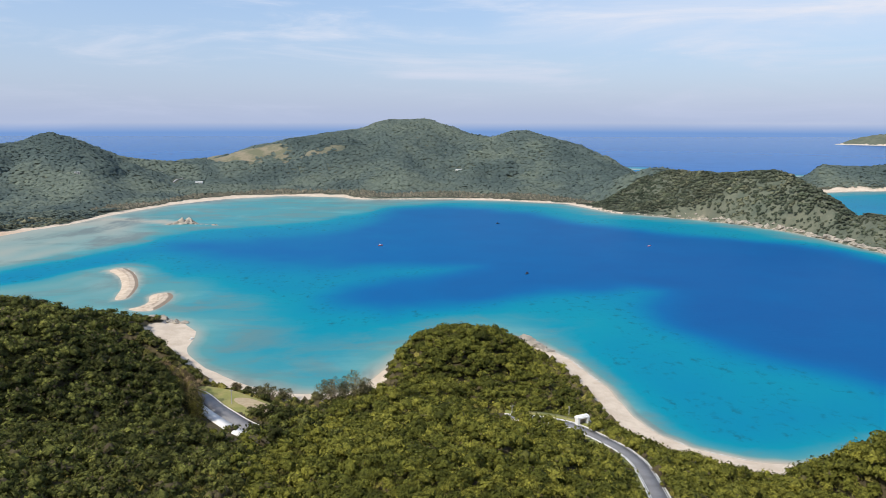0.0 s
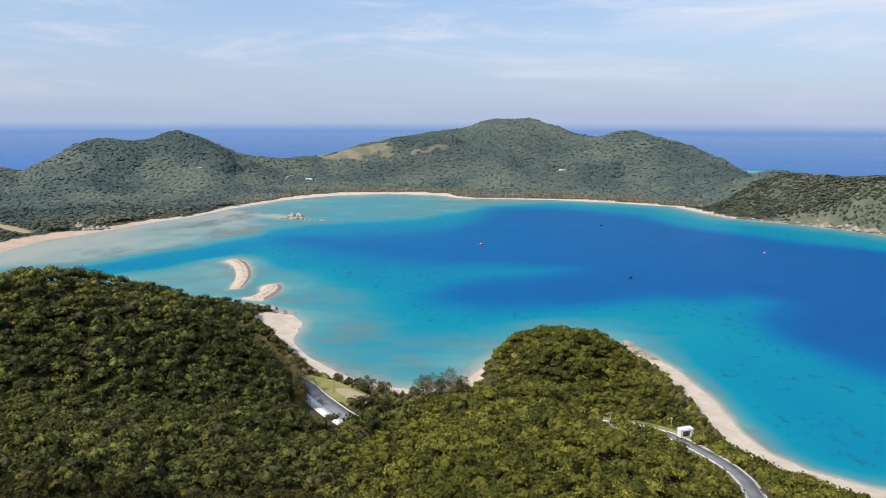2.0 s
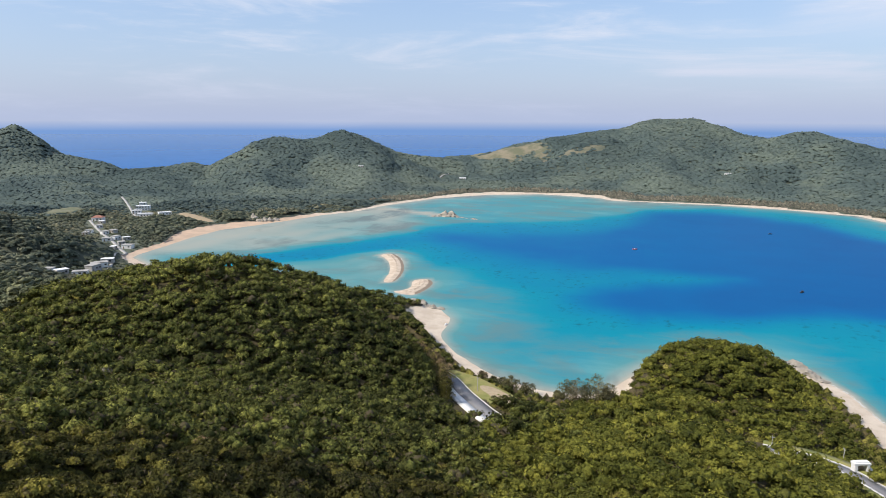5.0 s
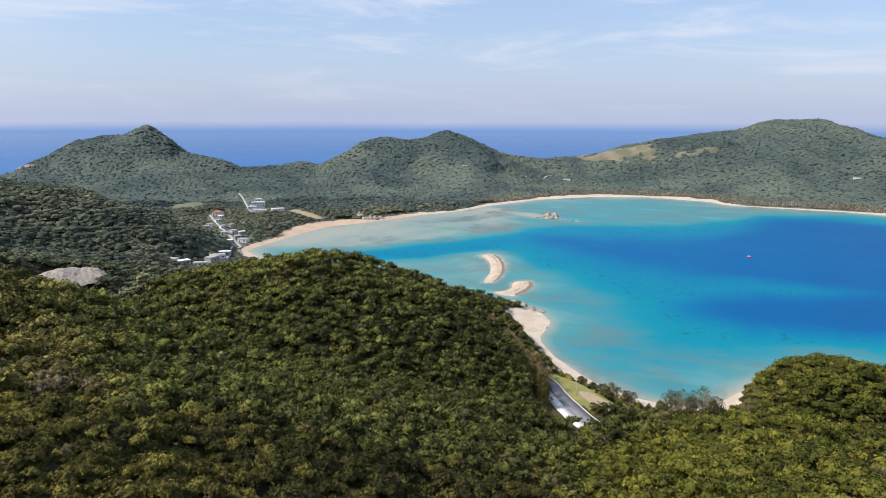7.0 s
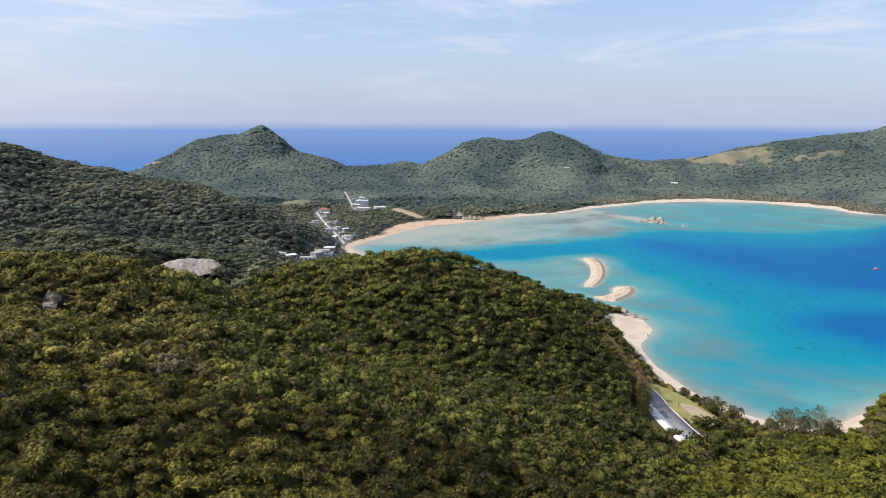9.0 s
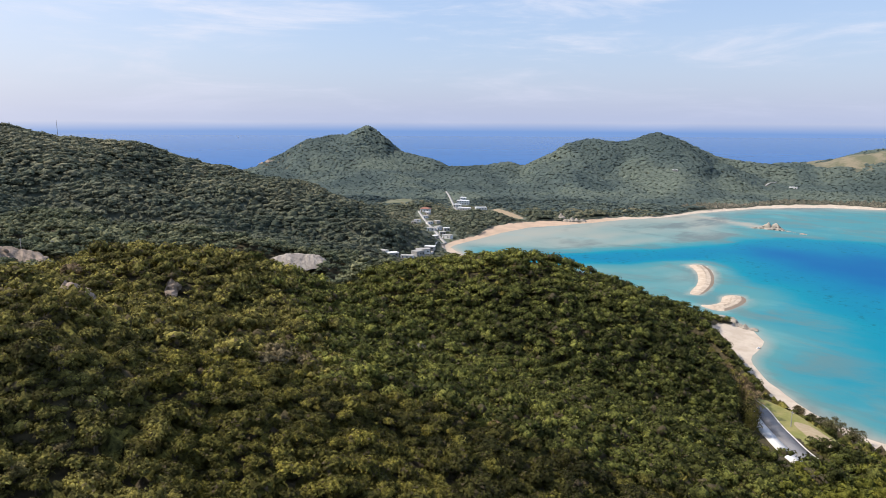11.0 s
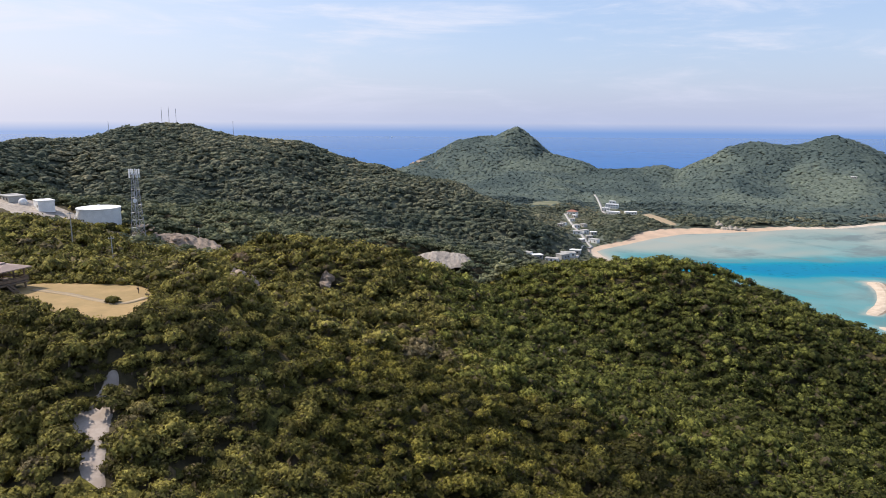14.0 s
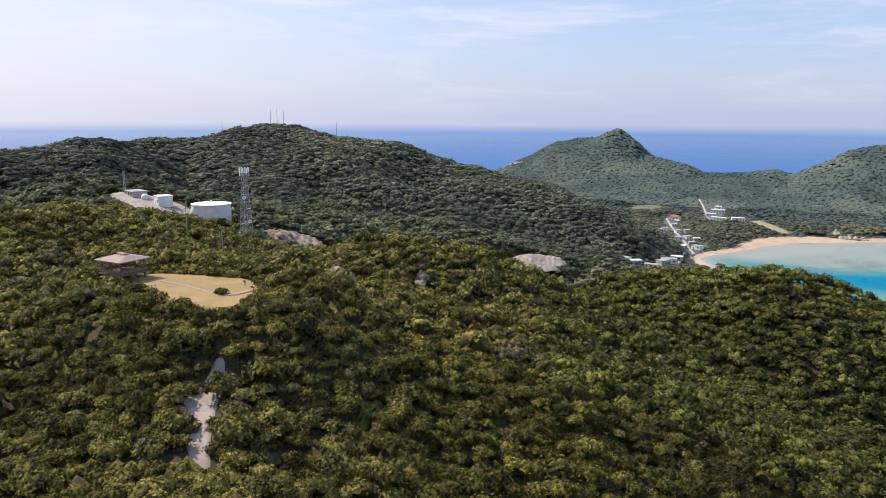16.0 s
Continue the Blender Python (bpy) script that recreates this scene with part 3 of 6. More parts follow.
# ---- mesh helpers ----
def fast_mesh(name, verts, tris=None, quads=None, smooth=False):
    me = bpy.data.meshes.new(name)
    verts = np.asarray(verts, np.float32)
    tris = np.zeros((0, 3), np.int32) if tris is None else np.asarray(tris, np.int32)
    quads = np.zeros((0, 4), np.int32) if quads is None else np.asarray(quads, np.int32)
    me.vertices.add(len(verts))
    me.vertices.foreach_set("co", verts.ravel())
    loops = np.concatenate([tris.ravel(), quads.ravel()])
    starts = np.concatenate([np.arange(len(tris)) * 3, len(tris) * 3 + np.arange(len(quads)) * 4])
    me.loops.add(len(loops))
    me.loops.foreach_set("vertex_index", loops.astype(np.int32))
    me.polygons.add(len(starts))
    me.polygons.foreach_set("loop_start", starts.astype(np.int32))
    me.update(calc_edges=True)
    if smooth:
        me.polygons.foreach_set("use_smooth", np.ones(len(starts), bool))
    me.validate()
    return me


def floats(me, name, values):
    a = me.attributes.new(name, "FLOAT", "POINT")
    a.data.foreach_set("value", np.asarray(values, np.float32))


def thing(name, label, category, place=(0, 0, 0), turn=0.0, group="", kind=""):
    ob = new(name)
    ob.matrix_basis = pose(*place, 0, 0, turn)
    return tagged(ob, label, category, group, kind)


def part(name, bm, material, parent, label=""):
    me = bpy.data.meshes.new(name)
    bm.to_mesh(me)
    bm.free()
    me.materials.append(material)
    ob = new(name, me)
    ob.parent = parent
    return tagged(ob, label)


def box(bm, cx, cy, cz, sx, sy, sz, bevel=0.0, turn=0.0):
    m = pose(cx, cy, cz, 0, 0, turn) @ Matrix.Diagonal((sx, sy, sz, 1))
    v = bmesh.ops.create_cube(bm, size=1, matrix=m)["verts"]
    if bevel:
        e = {e for q in v for e in q.link_edges}
        bmesh.ops.bevel(bm, geom=list(e), offset=bevel, segments=1, affect="EDGES")
    return bm


def rod(bm, a, b, r1, r2=None, n=8):
    a, b = Vector(a), Vector(b)
    m = Matrix.Translation((a + b) / 2) @ (b - a).to_track_quat("Z", "Y").to_matrix().to_4x4()
    bmesh.ops.create_cone(bm, cap_ends=True, segments=n, radius1=r1, radius2=r1 if r2 is None else r2, depth=(b - a).length, matrix=m)
    return bm


def bars_of(*boxes, bevel=0.0):
    bm = bmesh.new()
    for b in boxes:
        box(bm, *b, bevel=bevel)
    return bm


def rods_of(*rods):
    bm = bmesh.new()
    for r in rods:
        rod(bm, *r)
    return bm


def along(pts, step):
    """Evenly spaced places on a smooth line through the points, with the way at each."""
    p = np.array(pts, float)
    s = np.concatenate([[0], np.cumsum(np.hypot(*np.diff(p[:, :2], axis=0).T))])
    n = max(2, int(s[-1] / step) + 1)
    u = np.linspace(0, s[-1], n)
    q = np.stack([np.interp(u, s, p[:, k]) for k in range(p.shape[1])], 1)
    for _ in range(int(10 / step) + 2):
        q[1:-1] = (q[:-2] + 2 * q[1:-1] + q[2:]) / 4
    way = np.gradient(q[:, :2], axis=0)
    return q, way / np.linalg.norm(way, axis=1, keepdims=True)


def ribbon(name, pts, left, right, lift, thick, material, step=2.0):
    """A slab that follows a line of the plan, between two offsets to its left."""
    q, way = along(pts, step)
    side = np.stack([-way[:, 1], way[:, 0]], 1)
    rows = []
    for off, dz in ((left, lift), (right, lift), (right, lift - thick), (left, lift - thick)):
        rows.append(np.concatenate([q[:, :2] + side * off, q[:, 2:3] + dz], 1))
    v = np.stack(rows, 1).reshape(-1, 3)
    n = len(q)
    f = [(4 * i + k, 4 * i + (k + 1) % 4, 4 * i + 4 + (k + 1) % 4, 4 * i + 4 + k) for i in range(n - 1) for k in range(4)]
    f += [(0, 3, 2, 1), (4 * n - 4, 4 * n - 3, 4 * n - 2, 4 * n - 1)]
    me = fast_mesh(name, v, quads=f)
    bm = bmesh.new()
    bm.from_mesh(me)
    bmesh.ops.recalc_face_normals(bm, faces=bm.faces)
    bm.to_mesh(me)
    bm.free()
    me.materials.append(material)
    return new(name, me)


# ---- ground and sea ----
FRONT = np.radians(np.linspace(-40, 106, 350))
REST = np.radians(np.linspace(106, 320, 45)[1:-1])
HEADINGS = np.concatenate([FRONT, REST])


def sheet(name, radii, zfun, keep, centre=None):
    a, r = np.meshgrid(HEADINGS, radii)
    x, y = -np.sin(a) * r, np.cos(a) * r
    z = zfun(x, y)
    n = len(HEADINGS)
    i, j = np.meshgrid(np.arange(len(radii) - 1), np.arange(n), indexing="ij")
    j2 = (j + 1) % n
    quads = np.stack([i * n + j, i * n + j2, (i + 1) * n + j2, (i + 1) * n + j], -1).reshape(-1, 4)[:, ::-1]
    ok = keep(x, y, z).ravel()
    quads = quads[ok[quads].any(1)]
    used = np.zeros(x.size, bool)
    used[quads.ravel()] = True
    index = np.cumsum(used) - 1
    v = np.stack([x, y, z], -1).reshape(-1, 3)[used]
    tris = None
    if centre is not None:
        ring = np.arange(n)
        tris = np.stack([np.full(n, len(v)), (ring + 1) % n, ring], 1)[:, ::-1]
        v = np.concatenate([v, [(0, 0, centre)]])
    return fast_mesh(name, v, tris=tris, quads=index[quads], smooth=True), v


RING = 0.0179
land_radii = 4.0 * np.exp(np.arange(0, 346) * RING)
LAND_Z = height(*(lambda a, r: (-np.sin(a) * r, np.cos(a) * r))(*np.meshgrid(HEADINGS, land_radii)))[0]
me, v = sheet("ground", land_radii, lambda x, y: LAND_Z, lambda x, y, z: z > -1.0, float(LAND_Z[0].mean()))
zz, dd, ww = height(v[:, 0], v[:, 1])
floats(me, "ochre", ramp(np.hypot(v[:, 0] + 485, v[:, 1] - 590), 190, 110))
# soil goes over to the hazed far tone with distance
floats(me, "scrub", ramp(np.hypot(v[:, 0], v[:, 1]), 440, 700))
floats(me, "sand", ramp(dd, ww + 3.0, ww - 1.5) * (0.5 + 0.5 * ramp(ww, 2.6, 5.0)))


def headland_scrub(x, y, d, w):
    """Open scrub low on the rocky headland, in patches."""
    near = ramp(to_line(x, y, RIGHT + KNOB)[0], 130, 90) * ramp(d - w, 34, 8)
    return near * ramp(rough(x, y, 40, 3, 31), -0.25, 0.15)


DRY_SLOPE = [(-520, 1470), (-495, 1425), (-440, 1392), (-374, 1345), (-312, 1345), (-322, 1420), (-345, 1480), (-450, 1490)]


def dry_hill(x, y):
    """Bare dry patches high on the far hillside."""
    k = ramp(inside(x, y, DRY_SLOPE) + 25 * rough(x, y, 40, 2, 19), -16, 14)
    k = np.maximum(k, ramp(to_line(x, y, [(-300, 1335), (-258, 1362), (-215, 1392)])[0], 22, 6) * 0.8)
    k = np.maximum(k, ramp(to_line(x, y, [(-655, 1215), (-610, 1262), (-560, 1330)])[0], 34, 10) * 0.6)
    k = np.maximum(k, ramp(np.hypot(x + 1252, y - 735), 100, 45) * 0.4)
    return k * ramp(rough(x, y, 50, 3, 9), -0.7, -0.1) * 0.85


floats(me, "bare", np.maximum(np.maximum(dry_hill(v[:, 0], v[:, 1]), 0.22 * headland_scrub(v[:, 0], v[:, 1], dd, ww)),
                              ramp(np.hypot(v[:, 0] + 600, (v[:, 1] - 620) / 1.4), 70, 30) * 0.6))
me.materials.append(SOIL)
tagged(new("ground", me), "hilly island ground with pale sand strands", "ground", kind="structure")

sea_radii = np.concatenate([[60], EYE / np.tan(np.radians(np.linspace(36, 3.6, 230))), EYE / np.tan(np.radians(np.linspace(3.5, 1.02, 24)))])
sea_radii = np.sort(sea_radii)
me, v = sheet("sea", sea_radii, lambda x, y: 0 * x, lambda x, y, z: coast(x, y)[0] < 14)


def depth_of(x, y):
    land, bars = coast(x, y)
    d = np.maximum(np.minimum(-land, -2.6 * bars), 0)
    wx, wy = x + 14 * rough(x, y, 60, 3, 21), y + 14 * rough(x, y, 60, 3, 22)
    shelf = 0.36 * (1 - np.exp(-d / (26.0 - 13.0 * ramp(x, 20, 80) * ramp(y, 420, 330)))) + 0.10 * ramp(d, 30, 160)
    shelf = shelf + 0.10 * ramp(x, 20, 80) * ramp(y, 420, 330) * ramp(d, 1, 7) * ramp(d, 70, 20)
    flat = ramp(inside(wx, wy, FLATS), -45, 25)
    shelf = shelf * (1 - flat) + (0.045 + 0.06 * rough(x, y * 0.4, 45, 3, 25) + 0.04 * ramp(d, 0, 60)) * flat
    cove = ramp(inside(wx, wy, COVE_SHELF), -40, 30)
    shelf = shelf * (1 - cove) + (0.06 + 0.21 * (1 - np.exp(-d / 13.0)) + 0.04 * rough(x, y, 25, 3, 26)) * cove
    north = ramp(inside(wx, wy, NORTH_SHELF), -50, 30)
    shelf = shelf * (1 - north) + (0.05 + 0.15 * (1 - np.exp(-d / 35.0)) + 0.04 * rough(x, y * 0.5, 40, 3, 27)) * north
    e, _ = to_line(wx, wy, [(-428, 840), (-380, 820), (-315, 800)])
    k = ramp(e, 26, 6)
    shelf = shelf * (1 - k) + 0.035 * k
    bank_k = ramp(inside(wx, wy, BAR_BANK), -22, 14)
    shelf = shelf * (1 - bank_k) + np.minimum(shelf, 0.15 + 0.05 * rough(x, y * 0.6, 30, 3, 28)) * bank_k
    e, _ = to_line(wx, wy, CHANNEL)
    k = ramp(e, 24, 6)
    shelf = shelf * (1 - k) + 0.44 * k
    deep = ramp(inside(wx, wy, DEEP), -26, 34) * (0.58 + 0.42 * ramp(x + 0.45 * np.clip(520 - y, -200, 60), -230, 220))
    sea = np.maximum(ramp(y - 0.2 * np.abs(x), 1150, 1300), np.maximum(ramp(x, 430, 520), ramp(-x, 950, 1050)))
    sea = np.maximum(sea, ramp(-y, -100, 100))
    sea = sea * (1 - ramp(np.hypot(x - 610, y - 1060), 300, 150))
    deep = np.maximum(deep, sea * ramp(d, 30, 150))
    for cx, cy, reach in SHOALS:
        k = ramp(np.hypot((x - cx) / 1.6, y - cy), reach, reach * 0.4)
        shelf, deep = shelf * (1 - k) + 0.04 * k, deep * (1 - k)
    # open water is pushed to the lightened, hazed end of the colours
    return np.clip(shelf * (1 - deep) + (0.84 + 0.05 * rough(x, y, 120, 3, 24) + 0.16 * sea) * deep, 0, 1)


floats(me, "depth", depth_of(v[:, 0].astype(float), v[:, 1].astype(float)))
me.materials.append(WATER)
tagged(new("water", me), "turquoise lagoon running out to deep blue sea", "sea", kind="structure")


# ---- woods ----
rng = np.random.default_rng(7)


def octa():
    v = np.array([(1, 0, 0), (0, 1, 0), (-1, 0, 0), (0, -1, 0), (0, 0, 1), (0, 0, -1)], float)
    return v, np.array([(0, 1, 4), (1, 2, 4), (2, 3, 4), (3, 0, 4), (1, 0, 5), (2, 1, 5), (3, 2, 5), (0, 3, 5)])


def icosa():
    g = (1 + 5 ** 0.5) / 2
    v = np.array([(-1, g, 0), (1, g, 0), (-1, -g, 0), (1, -g, 0), (0, -1, g), (0, 1, g), (0, -1, -g), (0, 1, -g), (g, 0, -1), (g, 0, 1), (-g, 0, -1), (-g, 0, 1)])
    f = np.array([(0, 11, 5), (0, 5, 1), (0, 1, 7), (0, 7, 10), (0, 10, 11), (1, 5, 9), (5, 11, 4), (11, 10, 2), (10, 7, 6), (7, 1, 8),
                  (3, 9, 4), (3, 4, 2), (3, 2, 6), (3, 6, 8), (3, 8, 9), (4, 9, 5), (2, 4, 11), (6, 2, 10), (8, 6, 7), (9, 8, 1)])
    return v / np.linalg.norm(v[0]), f


def crown_shape(r, lobes, leaves, leaf, flat=0.5, core=icosa):
    """A crown one metre in radius: lumps with sprays of leaves over them. Points, triangles and quads."""
    V, T, n = [], [], 0
    core_v, core_f = core()
    for k in range(lobes):
        a, rad = k * 2.4 + r.uniform(0, 1), 0.66 * math.sqrt((k + 0.3) / lobes)
        size = r.uniform(0.34, 0.50) * (1.25 - 0.4 * rad) * (1.0 if lobes > 3 else 1.5)
        c = np.array([math.cos(a) * rad, math.sin(a) * rad, flat * (0.95 - 0.9 * rad * rad) + r.uniform(-0.10, 0.12)])
        squash = np.array([1, 1, r.uniform(0.62, 0.85)])
        V.append(c + core_v * size * 0.84 * squash * r.uniform(0.7, 1.2, (len(core_v), 1)))
        T.append(core_f + n)
        n += len(core_v)
        m = max(0, int(leaves / lobes))
        if not m:
            continue
        d = r.normal(size=(m, 3))
        d[:, 2] = np.abs(d[:, 2]) * 0.9 - 0.25
        d /= np.linalg.norm(d, axis=1, keepdims=True)
        p = c + d * size * squash * r.uniform(0.84, 1.16, (m, 1))
        face = d + r.normal(size=(m, 3)) * 0.38 + np.array([0, 0, 0.18])
        face /= np.linalg.norm(face, axis=1, keepdims=True)
        u = np.cross(face, r.normal(size=(m, 3)))
        u /= np.linalg.norm(u, axis=1, keepdims=True)
        w = np.cross(face, u)
        s = leaf * r.uniform(0.6, 1.3, (m, 1))
        bend = face * s * r.uniform(-0.3, 0.1, (m, 1))
        V.append(np.stack([p - u * s + bend, p + u * s * 0.7 - w * s * 0.85, p + u * s * 0.5 + w * s * 0.9 + bend], 1).reshape(-1, 3))
        T.append(n + np.arange(m * 3).reshape(m, 3))
        n += m * 3
    return np.concatenate(V), np.concatenate(T), np.zeros((0, 4), int)


def wood(name, shapes, places, radius, label, material, own=0.75, patch=28.0, squat=1.0, lean=None, bias=0.0):
    """Many crowns in one mesh: places are x, y, ground height; radius one a place."""
    V, T, Q, n = [], [], [], 0
    pick, spin = rng.integers(0, len(shapes), len(places)), rng.uniform(0, 6.283, len(places))
    tall = rng.uniform(0.75, 1.25, len(places)) * squat
    tone = np.clip(own * rng.uniform(size=len(places)) + (1 - own) * (0.46 + (0.75 if own > 0.25 else 1.35) * rough(places[:, 0], places[:, 1], patch, 3, 41)) + bias, 0.002, 0.97 if own > 0.25 else 0.84)
    tones = []
    for k, (sv, st, sq) in enumerate(shapes):
        at = np.where(pick == k)[0]
        if not len(at):
            continue
        c, s, r = np.cos(spin[at])[:, None], np.sin(spin[at])[:, None], radius[at][:, None]
        x = (sv[None, :, 0] * c - sv[None, :, 1] * s) * r + places[at][:, 0:1]
        y = (sv[None, :, 0] * s + sv[None, :, 1] * c) * r + places[at][:, 1:2]
        z = sv[None, :, 2] * r * tall[at][:, None] + places[at][:, 2:3]
        if lean is not None:
            z = z + lean[at][:, 0:1] * (x - places[at][:, 0:1]) + lean[at][:, 1:2] * (y - places[at][:, 1:2])
        V.append(np.stack([x, y, z], -1).reshape(-1, 3))
        tones.append(np.repeat(tone[at], len(sv)))
        base = n + np.arange(len(at))[:, None, None] * len(sv)
        T.append((st[None] + base).reshape(-1, 3)), Q.append((sq[None] + base).reshape(-1, 4))
        n += len(at) * len(sv)
    me = fast_mesh(name, np.concatenate(V), np.concatenate(T), np.concatenate(Q), smooth=True)
    floats(me, "tone", np.concatenate(tones))
    me.materials.append(material)
    return tagged(new(name, me), label, "forest", kind="stuff")


APRON_VIEW = [(-98, 262), (-86, 246), (-72, 236), (-66, 234), (-64, 222), (-70, 217), (-78, 221), (-90, 236), (-101, 254)]
YARD = [(-334, -6), (-332, 14), (-346, 20), (-374, 10), (-386, -12), (-370, -22), (-352, -12)]
TOWN = [(-485, 455), (-500, 492), (-540, 520), (-580, 540), (-640, 592), (-670, 600), (-672, 575), (-610, 520), (-600, 500), (-560, 485), (-510, 452)]
SCHOOL = [(-640, 610), (-600, 650), (-620, 672), (-700, 710), (-790, 755), (-795, 735), (-725, 680), (-680, 640)]
HILL_ROAD = [(-470, 1190), (-476, 1222), (-470, 1240), (-480, 1256)]
VALLEY_ROAD = [(-640, 628), (-660, 643), (-699, 677), (-756, 725), (-800, 760)]
STREET = [(-478, 454), (-499, 467), (-536, 494), (-572, 517), (-610, 543), (-661, 580)]
FIELD_GREEN = [(-741, 589), (-732, 631), (-767, 656), (-769, 617)]
FIELD_SAND = [(-608, 660), (-527, 626), (-540, 645), (-612, 680)]
GARDEN = [(-611, 477), (-597, 489), (-611, 500), (-624, 489)]
QUAY = [(-385, 312), (-425, 350), (-440, 380), (-495, 440), (-478, 448), (-440, 425), (-420, 385), (-385, 340)]
WHITE_HOUSES = [(-433, 342, 9, 7, 4.5, 20), (-425, 345, 12, 8, 4, 35), (-416, 353, 15, 7, 3.5, 60), (-441, 386, 15, 9, 6.5, 35), (-449, 399, 18, 9, 5, 40),
                (-453, 411, 14, 8, 4.5, 38), (-574, 520, 10, 7, 4, 40), (-573, 531, 9, 7, 4, 15), (-539, 501, 11, 7, 5, 30), (-529, 504, 10, 6, 4, 50),
                (-541, 492, 12, 8, 4, 45), (-514, 484, 9, 7, 4, 20), (-495, 473, 14, 8, 4.5, 40), (-502, 463, 9, 6, 3.5, 50), (-595, 520, 10, 6, 3.4, 10),
                (-586, 508, 9, 6, 3.4, 25), (-612, 548, 9, 7, 3.6, 20), (-632, 570, 9, 7, 3.8, 35)]
SCHOOL_BLOCKS = [(-672, 672, 20, 9, 6.5, 38, 2), (-655, 644, 12, 8, 5, 38, 2), (-627, 629, 20, 8, 5, 30, 1), (-617, 650, 17, 8, 4.5, 55, 1), (-690, 690, 10, 8, 7.5, 40, 2)]


def open_land(x, y, z, d, w, low=False):
    """True where trees may stand, or low shrubs."""
    ok = (d > w + 1.0) & (z > 0.8)
    ok &= to_line(x, y, ROAD_EAST)[0] > np.where(low, 3.2, np.where(y > 234, 3.5, np.where(y > 198, 2.9, 4.4)))
    ok &= ~((to_line(x, y, ROAD_EAST[:4])[0] < 7.0) & (x < 50) & (y > 238))
    ok &= to_line(x / 0.972, y / 0.972, ROAD_EAST)[0] > (3.0 if low else 4.6)
    ok &= inside(x, y, PATH_RING) < (-0.1 if low else np.where(x < -106, 0.3, -1.0))
    ok &= to_line(x, y, ROAD_WEST)[0] > 6.0
    ok &= inside(x, y, APRON_VIEW) < -4.0
    ok &= inside(x, y, LAWN) < (-0.2 if low else np.where(x > -124, -1.8, np.where(x > -145, -3.6, -1.8)))
    ok &= inside(x, y, VERGE) < -1.0
    ok &= (np.hypot(x + 158, y + 5.5) > 8.5) & (to_line(x, y, [(50.8, 236.6), (49.0, 228.5)])[0] > 5.0)
    u, v = (x + 359) * 0.515 + (y - 208) * 0.857, (x + 359) * -0.857 + (y - 208) * 0.515
    ok &= ~((np.abs(u) < 20.5) & (v > -9) & (v < 6))
    ok &= (np.hypot(x + 329, y - 24) > 14) & (to_line(x, y, [(-329, 24), (-292, 20)])[0] > 10.5)
    ok &= to_line(x, y, [(-193, 49), (-172, 43.5)])[0] > 4.4
    ok &= to_line(x, y, [(-199, 77), (-187, 72)])[0] > 2.6
    ok &= np.hypot(x + 288, y - 35) > 4
    ok &= (inside(x, y, YARD) < -2) & (to_line(x, y, [(-366, -7), (-336, -5)])[0] > 9)
    for ring in (TOWN, SCHOOL, QUAY):
        ok &= ~((inside(x, y, ring) > 0) & (lattice(x / 9, y / 9, 4) < 0.16))
    ok &= np.hypot((x + 402), y - 82) > 8
    for ring in (FIELD_GREEN, FIELD_SAND, GARDEN):
        ok &= inside(x, y, ring) < -2
    ok &= (to_line(x, y, VALLEY_ROAD)[0] > 5.5) & (to_line(x, y, STREET)[0] > 4.0 + 2.5 * lattice(x / 20, y / 20, 9))
    for h in WHITE_HOUSES + SCHOOL_BLOCKS:
        ok &= to_line(x, y, [(h[0], h[1]), (h[0] * 0.990, h[1] * 0.990)])[0] > 0.34 * h[2] + 0.6
    ok &= coast(x, y)[1] < -20
    ok &= to_line(x, y, [(-294, 40), (-304, 72)])[0] > 13
    ok &= ~((to_line(x, y, HILL_ROAD)[0] < 7))
    return ok


def scatter(spacing, r0, r1, a0=-40, a1=106, low=False):
    g = np.arange(-r1, r1, spacing)
    x, y = np.meshgrid(g, g)
    x = x + np.where((np.arange(len(g)) % 2)[:, None], spacing / 2, 0)
    x, y = (x + rng.uniform(-0.5, 0.5, x.shape) * spacing).ravel(), (y + rng.uniform(-0.5, 0.5, y.shape) * spacing).ravel()
    r, a = np.hypot(x, y), np.degrees(np.arctan2(-x, y))
    a = np.where(a < -140, a + 360, a)
    k = (r >= r0) & (r < r1) & (a > a0) & (a < a1)
    x, y = x[k], y[k]
    z, d, w = height(x, y)
    k = open_land(x, y, z, d, w, low)
    return np.stack([x, y, on_mesh(x, y)], 1)[k], d[k], w[k]


near_shapes = [crown_shape(rng, 7, 266, 0.120, 0.5, octa) for _ in range(7)]
mid_shapes = [crown_shape(rng, 3, 76, 0.156, 0.5, octa) for _ in range(9)]
east_shapes = [crown_shape(rng, 5, 165, 0.135, 0.5, octa) for _ in range(7)]
hill_shapes = [crown_shape(rng, 3, 36, 0.22, 0.45, octa) for _ in range(9)]


